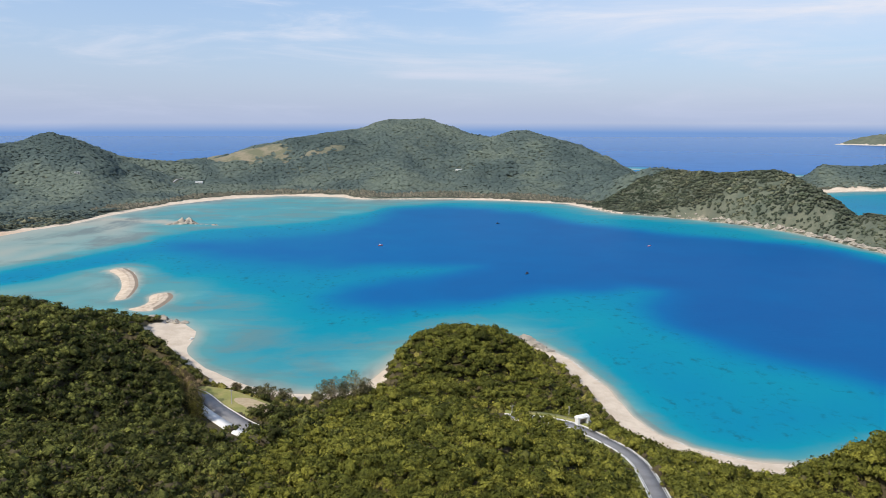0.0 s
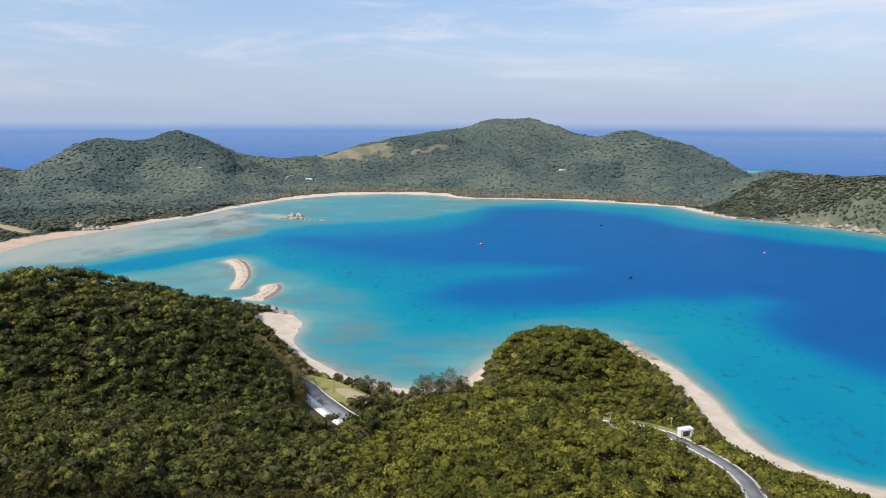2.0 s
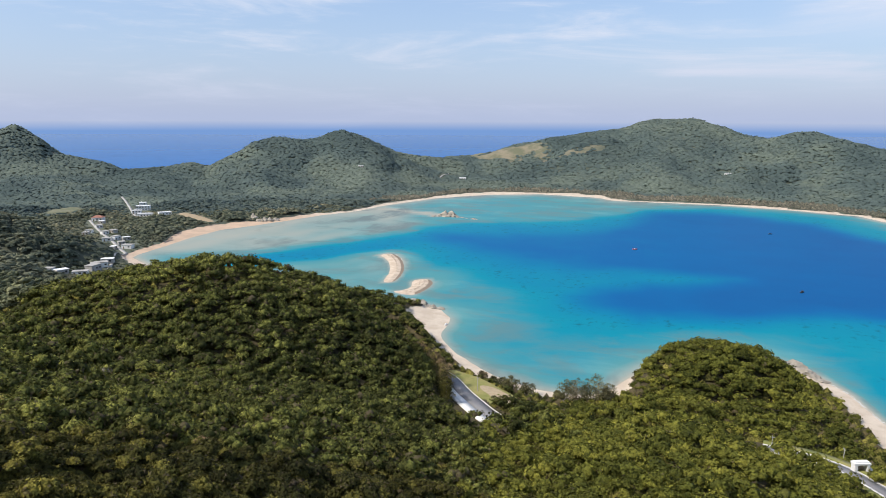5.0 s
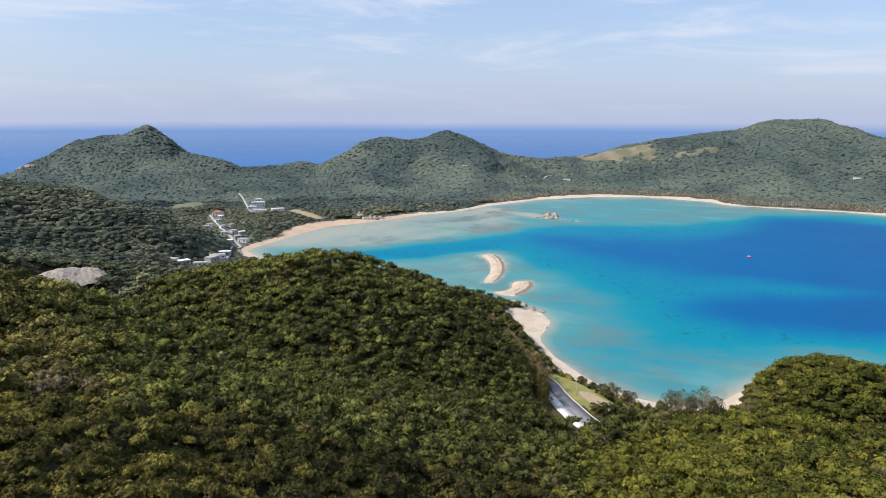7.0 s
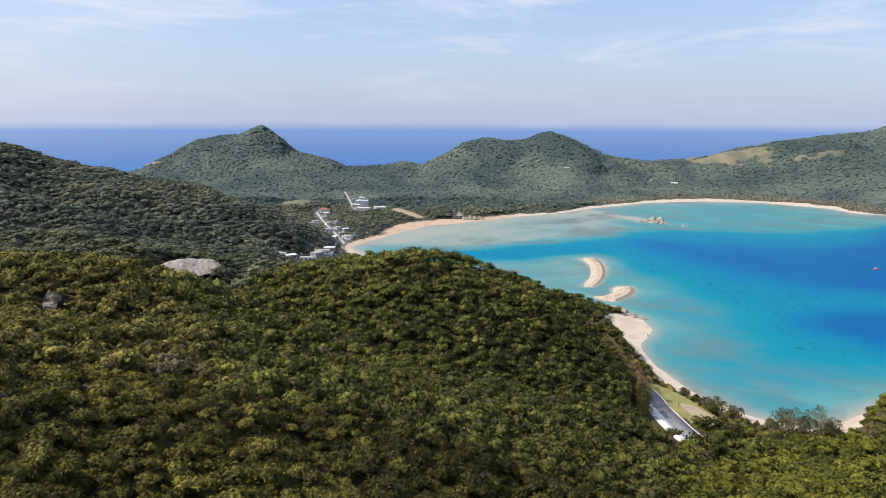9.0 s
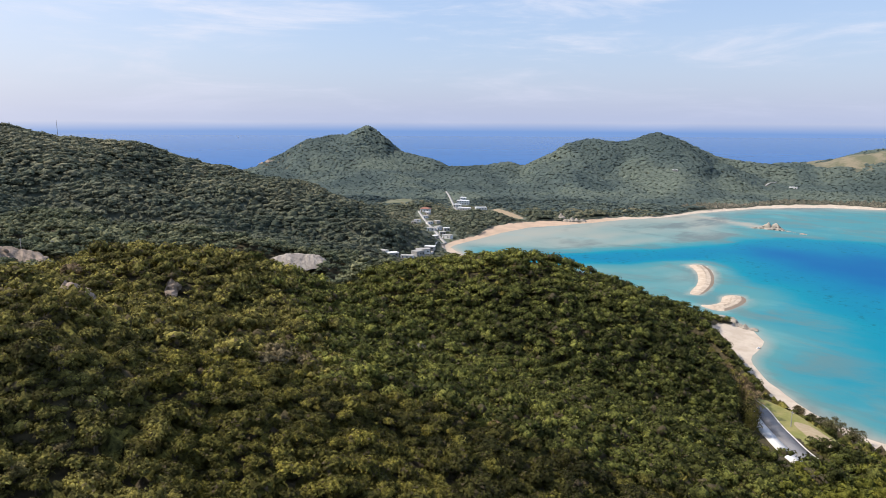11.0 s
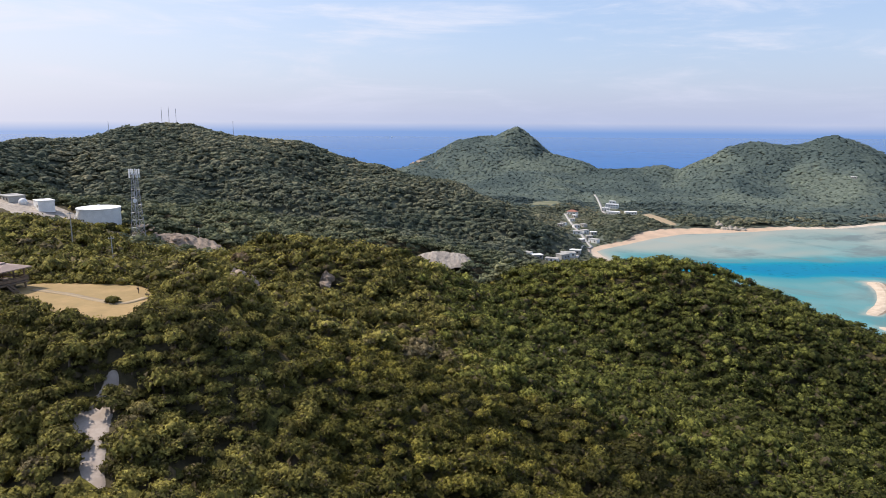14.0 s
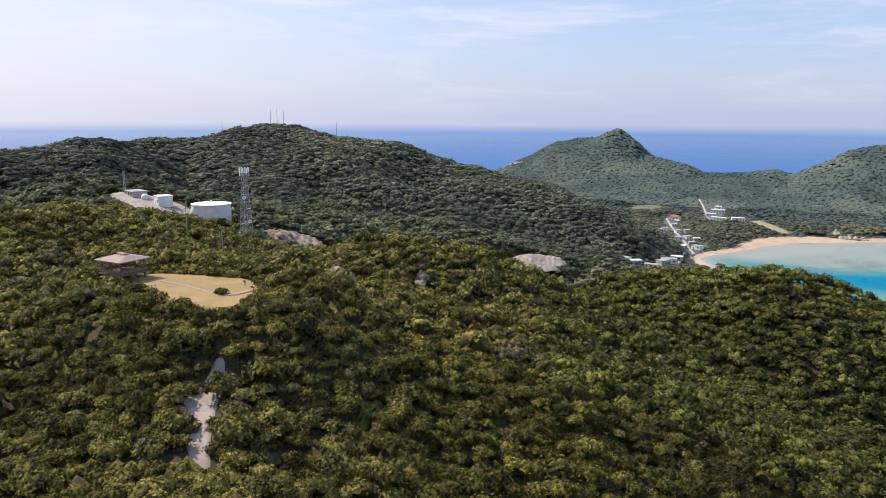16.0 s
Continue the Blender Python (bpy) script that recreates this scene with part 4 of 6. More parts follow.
def dome_shape(r, rings, n, leaves, leaf, wild=0.22):
    """A rounded far crown: a jittered dome with a few loose tufts."""
    V, T = [], []
    for k in range(rings):
        a = k / rings * 1.35 - 0.2
        for j in range(n):
            b = (j + 0.5 * (k % 2)) * math.tau / n
            q = r.uniform(1 - wild, 1 + wild)
            V.append((math.cos(b) * math.cos(a) * q, math.sin(b) * math.cos(a) * q, 0.75 * math.sin(a) * q))
    V.append((0, 0, 0.78))
    for k in range(rings - 1):
        for j in range(n):
            a, b, c, d = k * n + j, k * n + (j + 1) % n, (k + 1) * n + (j + 1) % n, (k + 1) * n + j
            T += [(a, b, c), (a, c, d)]
    T += [((rings - 1) * n + j, (rings - 1) * n + (j + 1) % n, rings * n) for j in range(n)]
    V, T = np.array(V), np.array(T)
    if not leaves:
        return V, T, np.zeros((0, 4), int)
    d = r.normal(size=(leaves, 3))
    d[:, 2] = np.abs(d[:, 2])
    d /= np.linalg.norm(d, axis=1, keepdims=True)
    p = d * np.array([1, 1, 0.75]) * r.uniform(0.95, 1.15, (leaves, 1))
    d = d + r.normal(size=(leaves, 3)) * 0.5
    d /= np.linalg.norm(d, axis=1, keepdims=True)
    u = np.cross(d, r.normal(size=(leaves, 3)))
    u /= np.linalg.norm(u, axis=1, keepdims=True)
    w, s = np.cross(d, u), leaf * r.uniform(0.7, 1.3, (leaves, 1))
    q = np.stack([p - u * s, p + u * s * 0.7 - w * s * 0.85, p + u * s * 0.5 + w * s * 0.9], 1).reshape(-1, 3)
    return np.concatenate([V, q]), np.concatenate([T, len(V) + np.arange(leaves * 3).reshape(leaves, 3)]), np.zeros((0, 4), int)


far_shapes = [dome_shape(rng, 2, 5, 13, 0.36, 0.30) for _ in range(14)]
haze_shapes = [dome_shape(rng, 1, 6, 2, 0.46, 0.16) for _ in range(10)]
dim_shapes = [dome_shape(rng, 1, 5, 0, 0.5, 0.16) for _ in range(8)]

GROVE = (-172, -60, -36, 62)          # the stretch whose trees stand as things of their own


def clumps(q, size, amount):
    """Crowns stand higher in some clumps than in others."""
    up = canopy(q[:, 0], q[:, 1], size, amount)
    return q + np.stack([0 * up, 0 * up, up], 1)


def settled(x, y):
    """How near to the houses a place lies, from 0 to 1."""
    return np.maximum.reduce([ramp(inside(x, y, ring), -25, 0) for ring in (TOWN, SCHOOL, QUAY, FIELD_GREEN, FIELD_SAND, GARDEN)])


def canopy(x, y, size, amount):
    low = np.maximum(settled(x, y), np.maximum(ramp(dry_hill(x, y), 0.0, 0.25), ramp(np.minimum(to_line(x, y, HILL_ROAD)[0], to_line(x, y, VALLEY_ROAD)[0]), 45, 12)))
    return amount * np.clip(0.45 + 1.1 * rough(x, y, size, 2, 51), 0, 1.2) * (1 - low) * (1 - 0.55 * ramp(x, 100, 250)) * (1 - settled_low(x, y))


def fall(q, size, amount):
    """Slope of the tree tops, which the crowns follow."""
    def f(x, y):
        return on_mesh(x, y) + canopy(x, y, size, amount)
    x, y = q[:, 0], q[:, 1]
    return np.clip(np.stack([f(x + 5, y) - f(x - 5, y), f(x, y + 5) - f(x, y - 5)], 1) / 10, -1.2, 1.2)


def stand(q):
    """Groups of taller trees with hollows between them, from 0 to about 1."""
    x, y = q[:, 0], q[:, 1]
    return np.clip(0.36 + 0.7 * rough(x, y, 18, 2, 95) + 1.0 * rough(x, y, 7.5, 2, 97), 0, 1.1) * (1 - settled_low(x, y))


def settled_low(x, y):
    """Where the wood stays low: by the road and the lawn, and before the tank, the cutting and the quarry."""
    k = np.maximum.reduce([ramp(to_line(x, y, NEAR_SHORE)[0], 45, 18), ramp(inside(x, y, LAWN), -14, -4), ramp(to_line(x, y, ROAD_EAST)[0], 15, 6)])
    for line in ([(-180, 20), (-329, 24)], [(-190, 32), (-304, 60)], [(-190, -2), (-370, -8)], [(-270, 158), (-357, 208)], [(-160, 40.5), (-190, 48.5)]):
        k = np.maximum(k, ramp(to_line(x, y, line)[0], 22 if line[0][0] != -160 else 9, 12 if line[0][0] != -160 else 5))
    return k


p, d, w = scatter(2.66, 58, 145)
rad = (1.3 + 1.25 * rng.uniform(size=len(p)) ** 1.3) * (1 + 0.35 * (rng.uniform(size=len(p)) > 0.9))
own = (p[:, 0] > GROVE[0]) & (p[:, 0] < GROVE[1]) & (p[:, 1] > GROVE[2]) & (p[:, 1] < GROVE[3])
own_ix = np.where(own)[0]
own_ix = own_ix[np.argsort(np.hypot(p[own_ix, 0] + 110, p[own_ix, 1] - 8))][:290]
own[:] = False
own[own_ix] = True
lift = np.stack([0 * rad, 0 * rad, rng.uniform(0.0, 2.8, len(rad)) + 3.2 * stand(p)], 1)
east = (p[:, 0] + 26 * rough(p[:, 0], p[:, 1], 30, 3, 91) + rng.uniform(-16, 16, len(p)) > -46) & ~own
ridge = (np.degrees(np.arctan2(-p[:, 0], p[:, 1])) + 5 * rough(p[:, 0], p[:, 1], 20, 2, 61) > 70) & ~own
rest = ~east & ~own & ~ridge
# shade painted by heading: tone darkened where the slope turns from the sun
wood("near_forest", near_shapes, (p + lift)[rest], rad[rest], "dense broadleaf forest covering the near slopes, slope shade painted into its deep green", LEAF_DEEP_SHADED,
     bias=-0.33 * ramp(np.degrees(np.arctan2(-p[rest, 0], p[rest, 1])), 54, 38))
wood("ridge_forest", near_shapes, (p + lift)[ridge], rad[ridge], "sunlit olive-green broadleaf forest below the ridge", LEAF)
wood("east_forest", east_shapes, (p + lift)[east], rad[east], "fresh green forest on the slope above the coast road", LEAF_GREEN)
grove_places, grove_rad = p[own], rad[own]

p, d, w = scatter(3.9, 145, 460)
inner = scatter(5.0, 0, 58)


def steep(found, least):
    """Only the places on steep ground, where crowns seen from the side leave gaps."""
    q = found[0]
    gx = on_mesh(q[:, 0] + 2, q[:, 1]) - on_mesh(q[:, 0] - 2, q[:, 1])
    gy = on_mesh(q[:, 0], q[:, 1] + 2) - on_mesh(q[:, 0], q[:, 1] - 2)
    k = np.hypot(gx, gy) / 4 > least
    return [a[k] for a in found]


p, d, w = [np.concatenate(q) for q in zip((p, d, w), inner, steep(scatter(3.6, 145, 300), 0.42), steep(scatter(3.4, 300, 400, -10, 8), 0.35))]
rad = (1.55 + 2.1 * rng.uniform(size=len(p)) ** 1.3) * np.clip(0.62 + (d - w) / 45, 0.62, 1.0)
up = np.stack([0 * rad, 0 * rad, rng.uniform(0.0, 3.0, len(rad)) * (1 - 0.6 * settled_low(p[:, 0], p[:, 1])) + 3.4 * stand(p)], 1)
beyond = (p[:, 0] < -262) & (p[:, 1] < 420)
east = (p[:, 0] + 26 * rough(p[:, 0], p[:, 1], 30, 3, 91) + rng.uniform(-16, 16, len(p)) > -46) & ~beyond
rest = ~east & ~beyond
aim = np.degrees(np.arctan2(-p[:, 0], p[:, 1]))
# lighter crests, darker feet; eastern flank's shade painted in by heading
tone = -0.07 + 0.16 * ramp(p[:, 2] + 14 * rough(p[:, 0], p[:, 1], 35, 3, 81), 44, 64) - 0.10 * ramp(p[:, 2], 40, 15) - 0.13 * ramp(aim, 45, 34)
green = rest & (aim + 9 * rough(p[:, 0], p[:, 1], 40, 3, 83) + rng.uniform(-3, 3, len(p)) < 57)
rest &= ~green
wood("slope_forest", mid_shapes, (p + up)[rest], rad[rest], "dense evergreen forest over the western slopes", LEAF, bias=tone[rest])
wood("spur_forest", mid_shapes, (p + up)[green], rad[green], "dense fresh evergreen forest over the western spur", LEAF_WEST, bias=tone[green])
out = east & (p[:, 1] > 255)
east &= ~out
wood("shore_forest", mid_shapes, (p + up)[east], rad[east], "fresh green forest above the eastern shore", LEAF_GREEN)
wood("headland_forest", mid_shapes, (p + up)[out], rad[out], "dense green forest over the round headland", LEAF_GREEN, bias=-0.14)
hill_rad = 1.5 + 3.1 * rng.uniform(size=len(p)) ** 1.5
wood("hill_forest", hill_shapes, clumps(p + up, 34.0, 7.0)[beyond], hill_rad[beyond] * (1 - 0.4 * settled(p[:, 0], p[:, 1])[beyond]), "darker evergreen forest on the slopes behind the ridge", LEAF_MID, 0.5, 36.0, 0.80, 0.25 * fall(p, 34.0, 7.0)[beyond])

p, d, w = scatter(4.8, 460, 1000)
extra = scatter(4.2, 640, 1000, -40, -11)
p, d, w = [np.concatenate(q) for q in zip((p, d, w), extra)]
open_scrub = headland_scrub(p[:, 0], p[:, 1], d, w) > rng.uniform(0.3, 1.4, len(p))
p, d, w = p[~open_scrub], d[~open_scrub], w[~open_scrub]
rad = (2.1 + 3.6 * rng.uniform(size=len(p)) ** 1.6) * np.clip(0.55 + (d - w) / 60, 0.55, 1.0) * (1 - 0.35 * settled(p[:, 0], p[:, 1]))
cape = p[:, 0] > 150
beyond = ~cape & (np.hypot(p[:, 0], p[:, 1]) + 130 * rough(p[:, 0], p[:, 1], 150, 3, 71) + rng.uniform(-40, 40, len(p)) > 905)
valley = ~cape & ~beyond
tops, tilt = clumps(p, 42.0, 5.5), 0.35 * fall(p, 42.0, 5.5)
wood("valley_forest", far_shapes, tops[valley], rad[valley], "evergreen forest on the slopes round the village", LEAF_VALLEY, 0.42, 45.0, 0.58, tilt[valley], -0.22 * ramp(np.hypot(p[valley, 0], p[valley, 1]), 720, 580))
wood("foothill_forest", far_shapes, tops[beyond], rad[beyond], "forest on the foothills beyond the village, greyed by painted haze", LEAF_FAR, 0.3, 70.0, 0.45, tilt[beyond])
wood("cape_forest", far_shapes, tops[cape], rad[cape] * 0.66, "scrub forest over the rocky headland, haze painted into its grey-green", LEAF_CAPE, 0.4, 36.0, 0.45, tilt[cape])

p, d, w = scatter(5.5, 1000, 1990)
bare = dry_hill(p[:, 0], p[:, 1]) > rng.uniform(0.1, 0.85, len(p))
p, d, w = p[~bare], d[~bare], w[~bare]
rad = rng.uniform(4.3, 6.8, len(p)) * np.clip(0.5 + (d - w) / 80, 0.5, 1.0)
strip = (d - w < 14 + 40 * lattice(p[:, 0] / 70, p[:, 1] / 70, 8)) & (p[:, 1] < 1200)
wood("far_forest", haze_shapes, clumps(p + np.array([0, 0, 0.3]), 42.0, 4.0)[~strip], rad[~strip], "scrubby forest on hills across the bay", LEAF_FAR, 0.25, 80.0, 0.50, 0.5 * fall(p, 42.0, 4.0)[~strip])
wood("strand_forest", dim_shapes, (p + np.array([0, 0, 0.9]))[strip], rad[strip], "greyish salt-burnt trees behind the far strand", LEAF_DRY, 0.6, 50.0)

p, d, w = scatter(9.0, 0, 600, 106, 320)
wood("back_forest", dim_shapes, p, rng.uniform(4, 7, len(p)), "forest on slopes behind the viewpoint", LEAF)


p, d, w = scatter(2.7, 58, 170, low=True)
close = (np.hypot(p[:, 0] + 116, p[:, 1] - 9) < 24) | (inside(p[:, 0], p[:, 1], LAWN) > -14)
p = p[~close]
brush = scatter(1.8, 70, 180, 60, 100, True)[0]
brush = brush[(np.hypot(brush[:, 0] + 116, brush[:, 1] - 9) < 22) | (inside(brush[:, 0], brush[:, 1], LAWN) > -9)]
q, d, w = scatter(3.4, 170, 370, low=True)
p = np.concatenate([p, q])
wood("undergrowth", dim_shapes, p + np.array([0, 0, 0.5]), rng.uniform(1.5, 2.7, len(p)), "low green shrubs under the forest trees", LEAF_LOW)
wood("brush", mid_shapes, brush, np.where(inside(brush[:, 0], brush[:, 1], PATH_RING) < -2.2, rng.uniform(1.1, 2.1, len(brush)), rng.uniform(0.8, 1.3, len(brush))), "leafy green brush between the lawn and the footpath", LEAF)


def tree_thing(k):
    """One tree of the grove with a tapered trunk, limbs and a leafy crown."""
    base = thing("tree", "small evergreen tree with a dense olive-green crown", "tree", (*grove_places[k],), 0, "trees of the slope")
    bm = rods_of(((0, 0, -0.4), (0.06, 0.03, 1.4), 0.17, 0.13), ((0.06, 0.03, 1.4), (0.0, 0.0, 2.9), 0.13, 0.06), ((0.06, 0.03, 1.4), (0.9, 0.3, 2.6), 0.07, 0.03),
                 ((0.06, 0.03, 1.4), (-0.7, 0.6, 2.6), 0.07, 0.03), ((0.06, 0.03, 1.3), (-0.2, -0.9, 2.5), 0.07, 0.03))
    part("trunk", bm, BARK, base)
    sv, st, sq = near_shapes[k]
    me = fast_mesh("crown", sv * 2.45 + np.array([0, 0, 1.1]), st, sq, smooth=True)
    me.materials.append(LEAF)
    new("crown", me).parent = base
    return base


protos = [tree_thing(k) for k in range(len(near_shapes))]
for k in range(len(near_shapes), len(grove_places)):
    s = grove_rad[k] / 2.45
    copy_thing(protos[k % len(protos)], pose(*grove_places[k], 0, 0, rng.uniform(0, 360)) @ Matrix.Diagonal((s, s, s * rng.uniform(0.85, 1.2), 1)))


# ---- roads, lawn and paths ----
def smooth_ring(ring, rounds=2):
    p = np.array(ring, float)
    for _ in range(rounds):
        q = np.roll(p, -1, 0)
        p = np.stack([p * 0.75 + q * 0.25, p * 0.25 + q * 0.75], 1).reshape(-1, 2)
    return [tuple(a) for a in p]


def patch(name, ring, zfun, material, step=1.2, rim=1.0):
    """A sheet over an outline of the plan; zfun gets x, y and the distance inside it."""
    ring = smooth_ring(ring)
    a = np.array(ring)
    x, y = np.meshgrid(np.arange(a[:, 0].min() - 3, a[:, 0].max() + 3, step), np.arange(a[:, 1].min() - 3, a[:, 1].max() + 3, step))
    sd = inside(x, y, ring)
    z = zfun(x, y, sd)
    h, w = x.shape
    i, j = np.meshgrid(np.arange(h - 1), np.arange(w - 1), indexing="ij")
    quads = np.stack([i * w + j, i * w + j + 1, (i + 1) * w + j + 1, (i + 1) * w + j], -1).reshape(-1, 4)
    ok = (sd > -rim).ravel()
    quads = quads[ok[quads].any(1)]
    used = np.zeros(x.size, bool)
    used[quads.ravel()] = True
    index = np.cumsum(used) - 1
    me = fast_mesh(name, np.stack([x, y, z], -1).reshape(-1, 3)[used], quads=index[quads], smooth=True)
    me.materials.append(material)
    return new(name, me)


def setting(ob, label, category):
    return tagged(ob, label, category, kind="structure")


setting(patch("lawn", LAWN, lambda x, y, s: 86.02 + 0.06 * rough(x, y, 6, 2, 3) - 0.3 * ramp(-s, 0, 0.8), DRYGRASS, 0.5, 0.2), "dry straw-coloured lawn on the ridge", "lawn")
setting(patch("verge", VERGE, lambda x, y, s: 4.06 + 0.15 * rough(x, y, 5, 2, 3) - 0.6 * ramp(-s, 0, 1.5), GREENGRASS, 0.8, 0.5), "yellow-green grass verge beside the cove road", "grass")
setting(patch("worn_ground", [(-90, 273), (-84.5, 275), (-75, 269), (-67.5, 262), (-67.8, 256.5), (-72, 257), (-80, 263.5)], lambda x, y, s: 4.15 + 0.12 * rough(x, y, 5, 2, 3) - 0.4 * ramp(-s, 0, 1.0), WORN, 0.6, 0.3),
        "worn tan ground on the grass verge", "grass")
setting(ribbon("road", ROAD_EAST, 2.45, -2.45, 0.06, 0.5, ASPHALT), "grey asphalt coast road with pale edges", "road")
setting(ribbon("road", ROAD_WEST, 3.0, -3.0, 0.06, 0.5, ASPHALT), "grey asphalt road behind the cove", "road")
setting(ribbon("kerb", ROAD_EAST, 2.8, 2.45, 0.22, 0.7, PALE_PAVING), "pale concrete kerb of the coast road", "kerb")
setting(ribbon("kerb", ROAD_EAST, -2.45, -2.8, 0.22, 0.7, PALE_PAVING), "pale concrete kerb of the coast road", "kerb")
setting(ribbon("road_line", ROAD_EAST, -2.0, -2.15, 0.068, 0.02, WHITE), "white painted edge line", "road marking")
setting(ribbon("road_line", ROAD_EAST, 2.15, 2.0, 0.068, 0.02, WHITE), "white painted edge line", "road marking")
setting(ribbon("pavement", ROAD_WEST, -3.0, -7.2, 0.12, 0.9, PALE_PAVING), "pale concrete apron beside the cove road", "pavement")
setting(ribbon("kerb", ROAD_WEST, 3.35, 3.0, 0.22, 0.7, PALE_PAVING), "white kerb of the cove road", "kerb")
setting(ribbon("shoulder", ROAD_EAST[:4], 6.6, 2.8, 0.03, 0.8, GREENGRASS), "sunlit grass beside the coast road", "grass")
setting(ribbon("shoulder", ROAD_EAST, -2.8, -4.6, 0.02, 0.5, GREENGRASS), "grassy shoulder of the coast road", "grass")
setting(patch("footpath", PATH_RING, lambda x, y, s: on_mesh(x, y) + 0.16 - 0.3 * ramp(-s, 0, 0.6), TRACK, 0.4, 0.3), "pale gravel footpath down the ridge", "path")
LAWN_PATH = [(-157, -1, 86), (-153, 2.1, 86), (-149, 5.2, 86), (-144, 7.7, 86), (-140.3, 10.1, 86), (-136.8, 11.7, 86), (-135.4, 12.8, 86), (-137, 14.6, 86), (-139.4, 17.5, 86)]
setting(ribbon("footpath", LAWN_PATH, 0.75, -0.75, 0.09, 0.15, TURFPATH, 1.0), "worn pale path across the dry lawn", "path")


def sand_material():
    k = Mat("bar_sand", 0.92, 0.0, 0.2)
    c = k.mix(k.range(k.noise(6.0, 5.0), 0.38, 0.6), (0.56, 0.47, 0.36, 1), (0.47, 0.38, 0.29, 1))
    c = k.mix(k.range(k.noise(5.0, 5.0, 0.7), 0.5, 0.66, 0.0, 0.4), c, (0.30, 0.24, 0.18, 1))
    wet = k.math("ADD", k.attr("shingle"), k.math("MULTIPLY", k.math("SUBTRACT", k.noise(4.0, 4.0, 0.6), 0.5), 0.5))
    k.colour(k.mix(k.range(wet, 0.30, 0.70, 0.0, 0.9), c, (0.205, 0.160, 0.120, 1)))
    k.bump(k.noise(1.0, 5.0), 0.2)
    return k.m


BAR_SAND = sand_material()
for ring, what in ((BAR_LONG, "long curved bar of pale sand and shingle"), (BAR_SHORT, "short bar of sand and shingle off the cape")):
    ob = setting(patch("sandbar", ring, lambda x, y, s: np.clip(0.15 * (s - 0.2), -0.4, 1.5) + 0.05 * rough(x, y, 5, 3, 4), BAR_SAND, 1.0, 2.5), what, "sandbar")
    co = np.empty(len(ob.data.vertices) * 3, np.float32)
    ob.data.vertices.foreach_get("co", co)
    co = co.reshape(-1, 3).astype(float)
    # a belt of dark shingle along the seaward side
    s = inside(co[:, 0], co[:, 1], smooth_ring(ring))
    s2 = inside(co[:, 0] - 5.0, co[:, 1] - 2.0, smooth_ring(ring))
    floats(ob.data, "shingle", ramp(s, 5.5, 1.0) * ramp(s2 - s, -1.0, 2.5) + 0.5 * ramp(np.abs(s - 6.0), 1.5, 0.3) * ramp(s2 - s, 1.0, -1.0))

# a low island far out
FAR_ISLE = [(1960, 3560), (2020, 3440), (2150, 3330), (2400, 3200), (2600, 3350), (2350, 3560), (2150, 3640)]
setting(patch("far_island", FAR_ISLE, lambda x, y, s: np.where(s > 22, 3 + 0.48 * (s - 22) + 10 * rough(x, y, 130, 3, 6), 0.12 * s), SOIL, 14, 14),
        "low island with a white strand far out", "island")
sand_far = bpy.data.objects["far_island"].data
co = np.empty(len(sand_far.vertices) * 3, np.float32)
sand_far.vertices.foreach_get("co", co)
floats(sand_far, "sand", (co.reshape(-1, 3)[:, 2] < 3.0).astype(float))
floats(sand_far, "ochre", np.full(len(co) // 3, 0.0))
floats(sand_far, "bare", np.full(len(co) // 3, 0.0))
floats(sand_far, "scrub", np.full(len(co) // 3, 1.0))

# ---- rocks ----


def rock_mesh(seed, flat=0.6):
    bm = bmesh.new()
    bmesh.ops.create_icosphere(bm, subdivisions=3, radius=1)
    for q in bm.verts:
        p = q.co.copy()
        n = noise.noise(p * 1.1 + Vector((seed * 3.7, 0, 0))) * 0.55 + noise.noise(p * 2.7 + Vector((0, seed * 2.1, 0))) * 0.28 + noise.noise(p * 6 + Vector((0, 0, seed))) * 0.10
        q.co = p * (1 + n)
        q.co.z *= flat
    me = bpy.data.meshes.new("rock")
    bm.to_mesh(me)
    bm.free()
    me.materials.append(ROCK)
    return me


ROCKS = [rock_mesh(k, 0.5 + 0.12 * (k % 4)) for k in range(6)]
EARTH = surface("raw_earth", (0.44, 0.34, 0.26), (0.24, 0.19, 0.14), 2.0, 0.9, relief=0.4)
OUTCROPS = [q.copy() for q in ROCKS]
for q in OUTCROPS:
    q.materials[0] = EARTH


def rock(x, y, r, label, group, tall=1.0, turn=None, kinds=ROCKS, lift=0.0):
    ob = new("rock", kinds[int(rng.integers(0, 6))])
    z = max(ground_at(x, y), -0.3) + lift
    ob.matrix_basis = pose(x, y, z, 0, 0, rng.uniform(0, 360) if turn is None else turn) @ Matrix.Diagonal((r * rng.uniform(0.8, 1.3), r, r * tall, 1))
    return tagged(ob, label, "rock", group)


for x, y, r, h in ((-320, 790, 5, 0.4), (-314, 794, 5, 0.6), (-308, 797, 7, 0.95), (-303, 795, 6, 0.9), (-300, 799, 7, 1.1), (-295, 796, 6, 0.8), (-290, 793, 3.5, 0.4), (-283, 790, 3, 0.35), (-276, 787, 2.5, 0.3), (-266, 784, 3.5, 0.5), (-262, 783, 2.5, 0.4)):
    rock(x, y, r, "weathered brown reef rock standing in shallow water", "islet rocks", h)
for x, y, r, h in ((-171, 399, 4, 0.9), (-166, 397, 3.5, 0.7), (-161, 396, 3, 0.6), (-156, 396, 2.5, 0.6), (-176, 401, 4, 1.0)):
    rock(x, y, r, "grey-brown rock at the tip of the cape", "cape rocks", h)
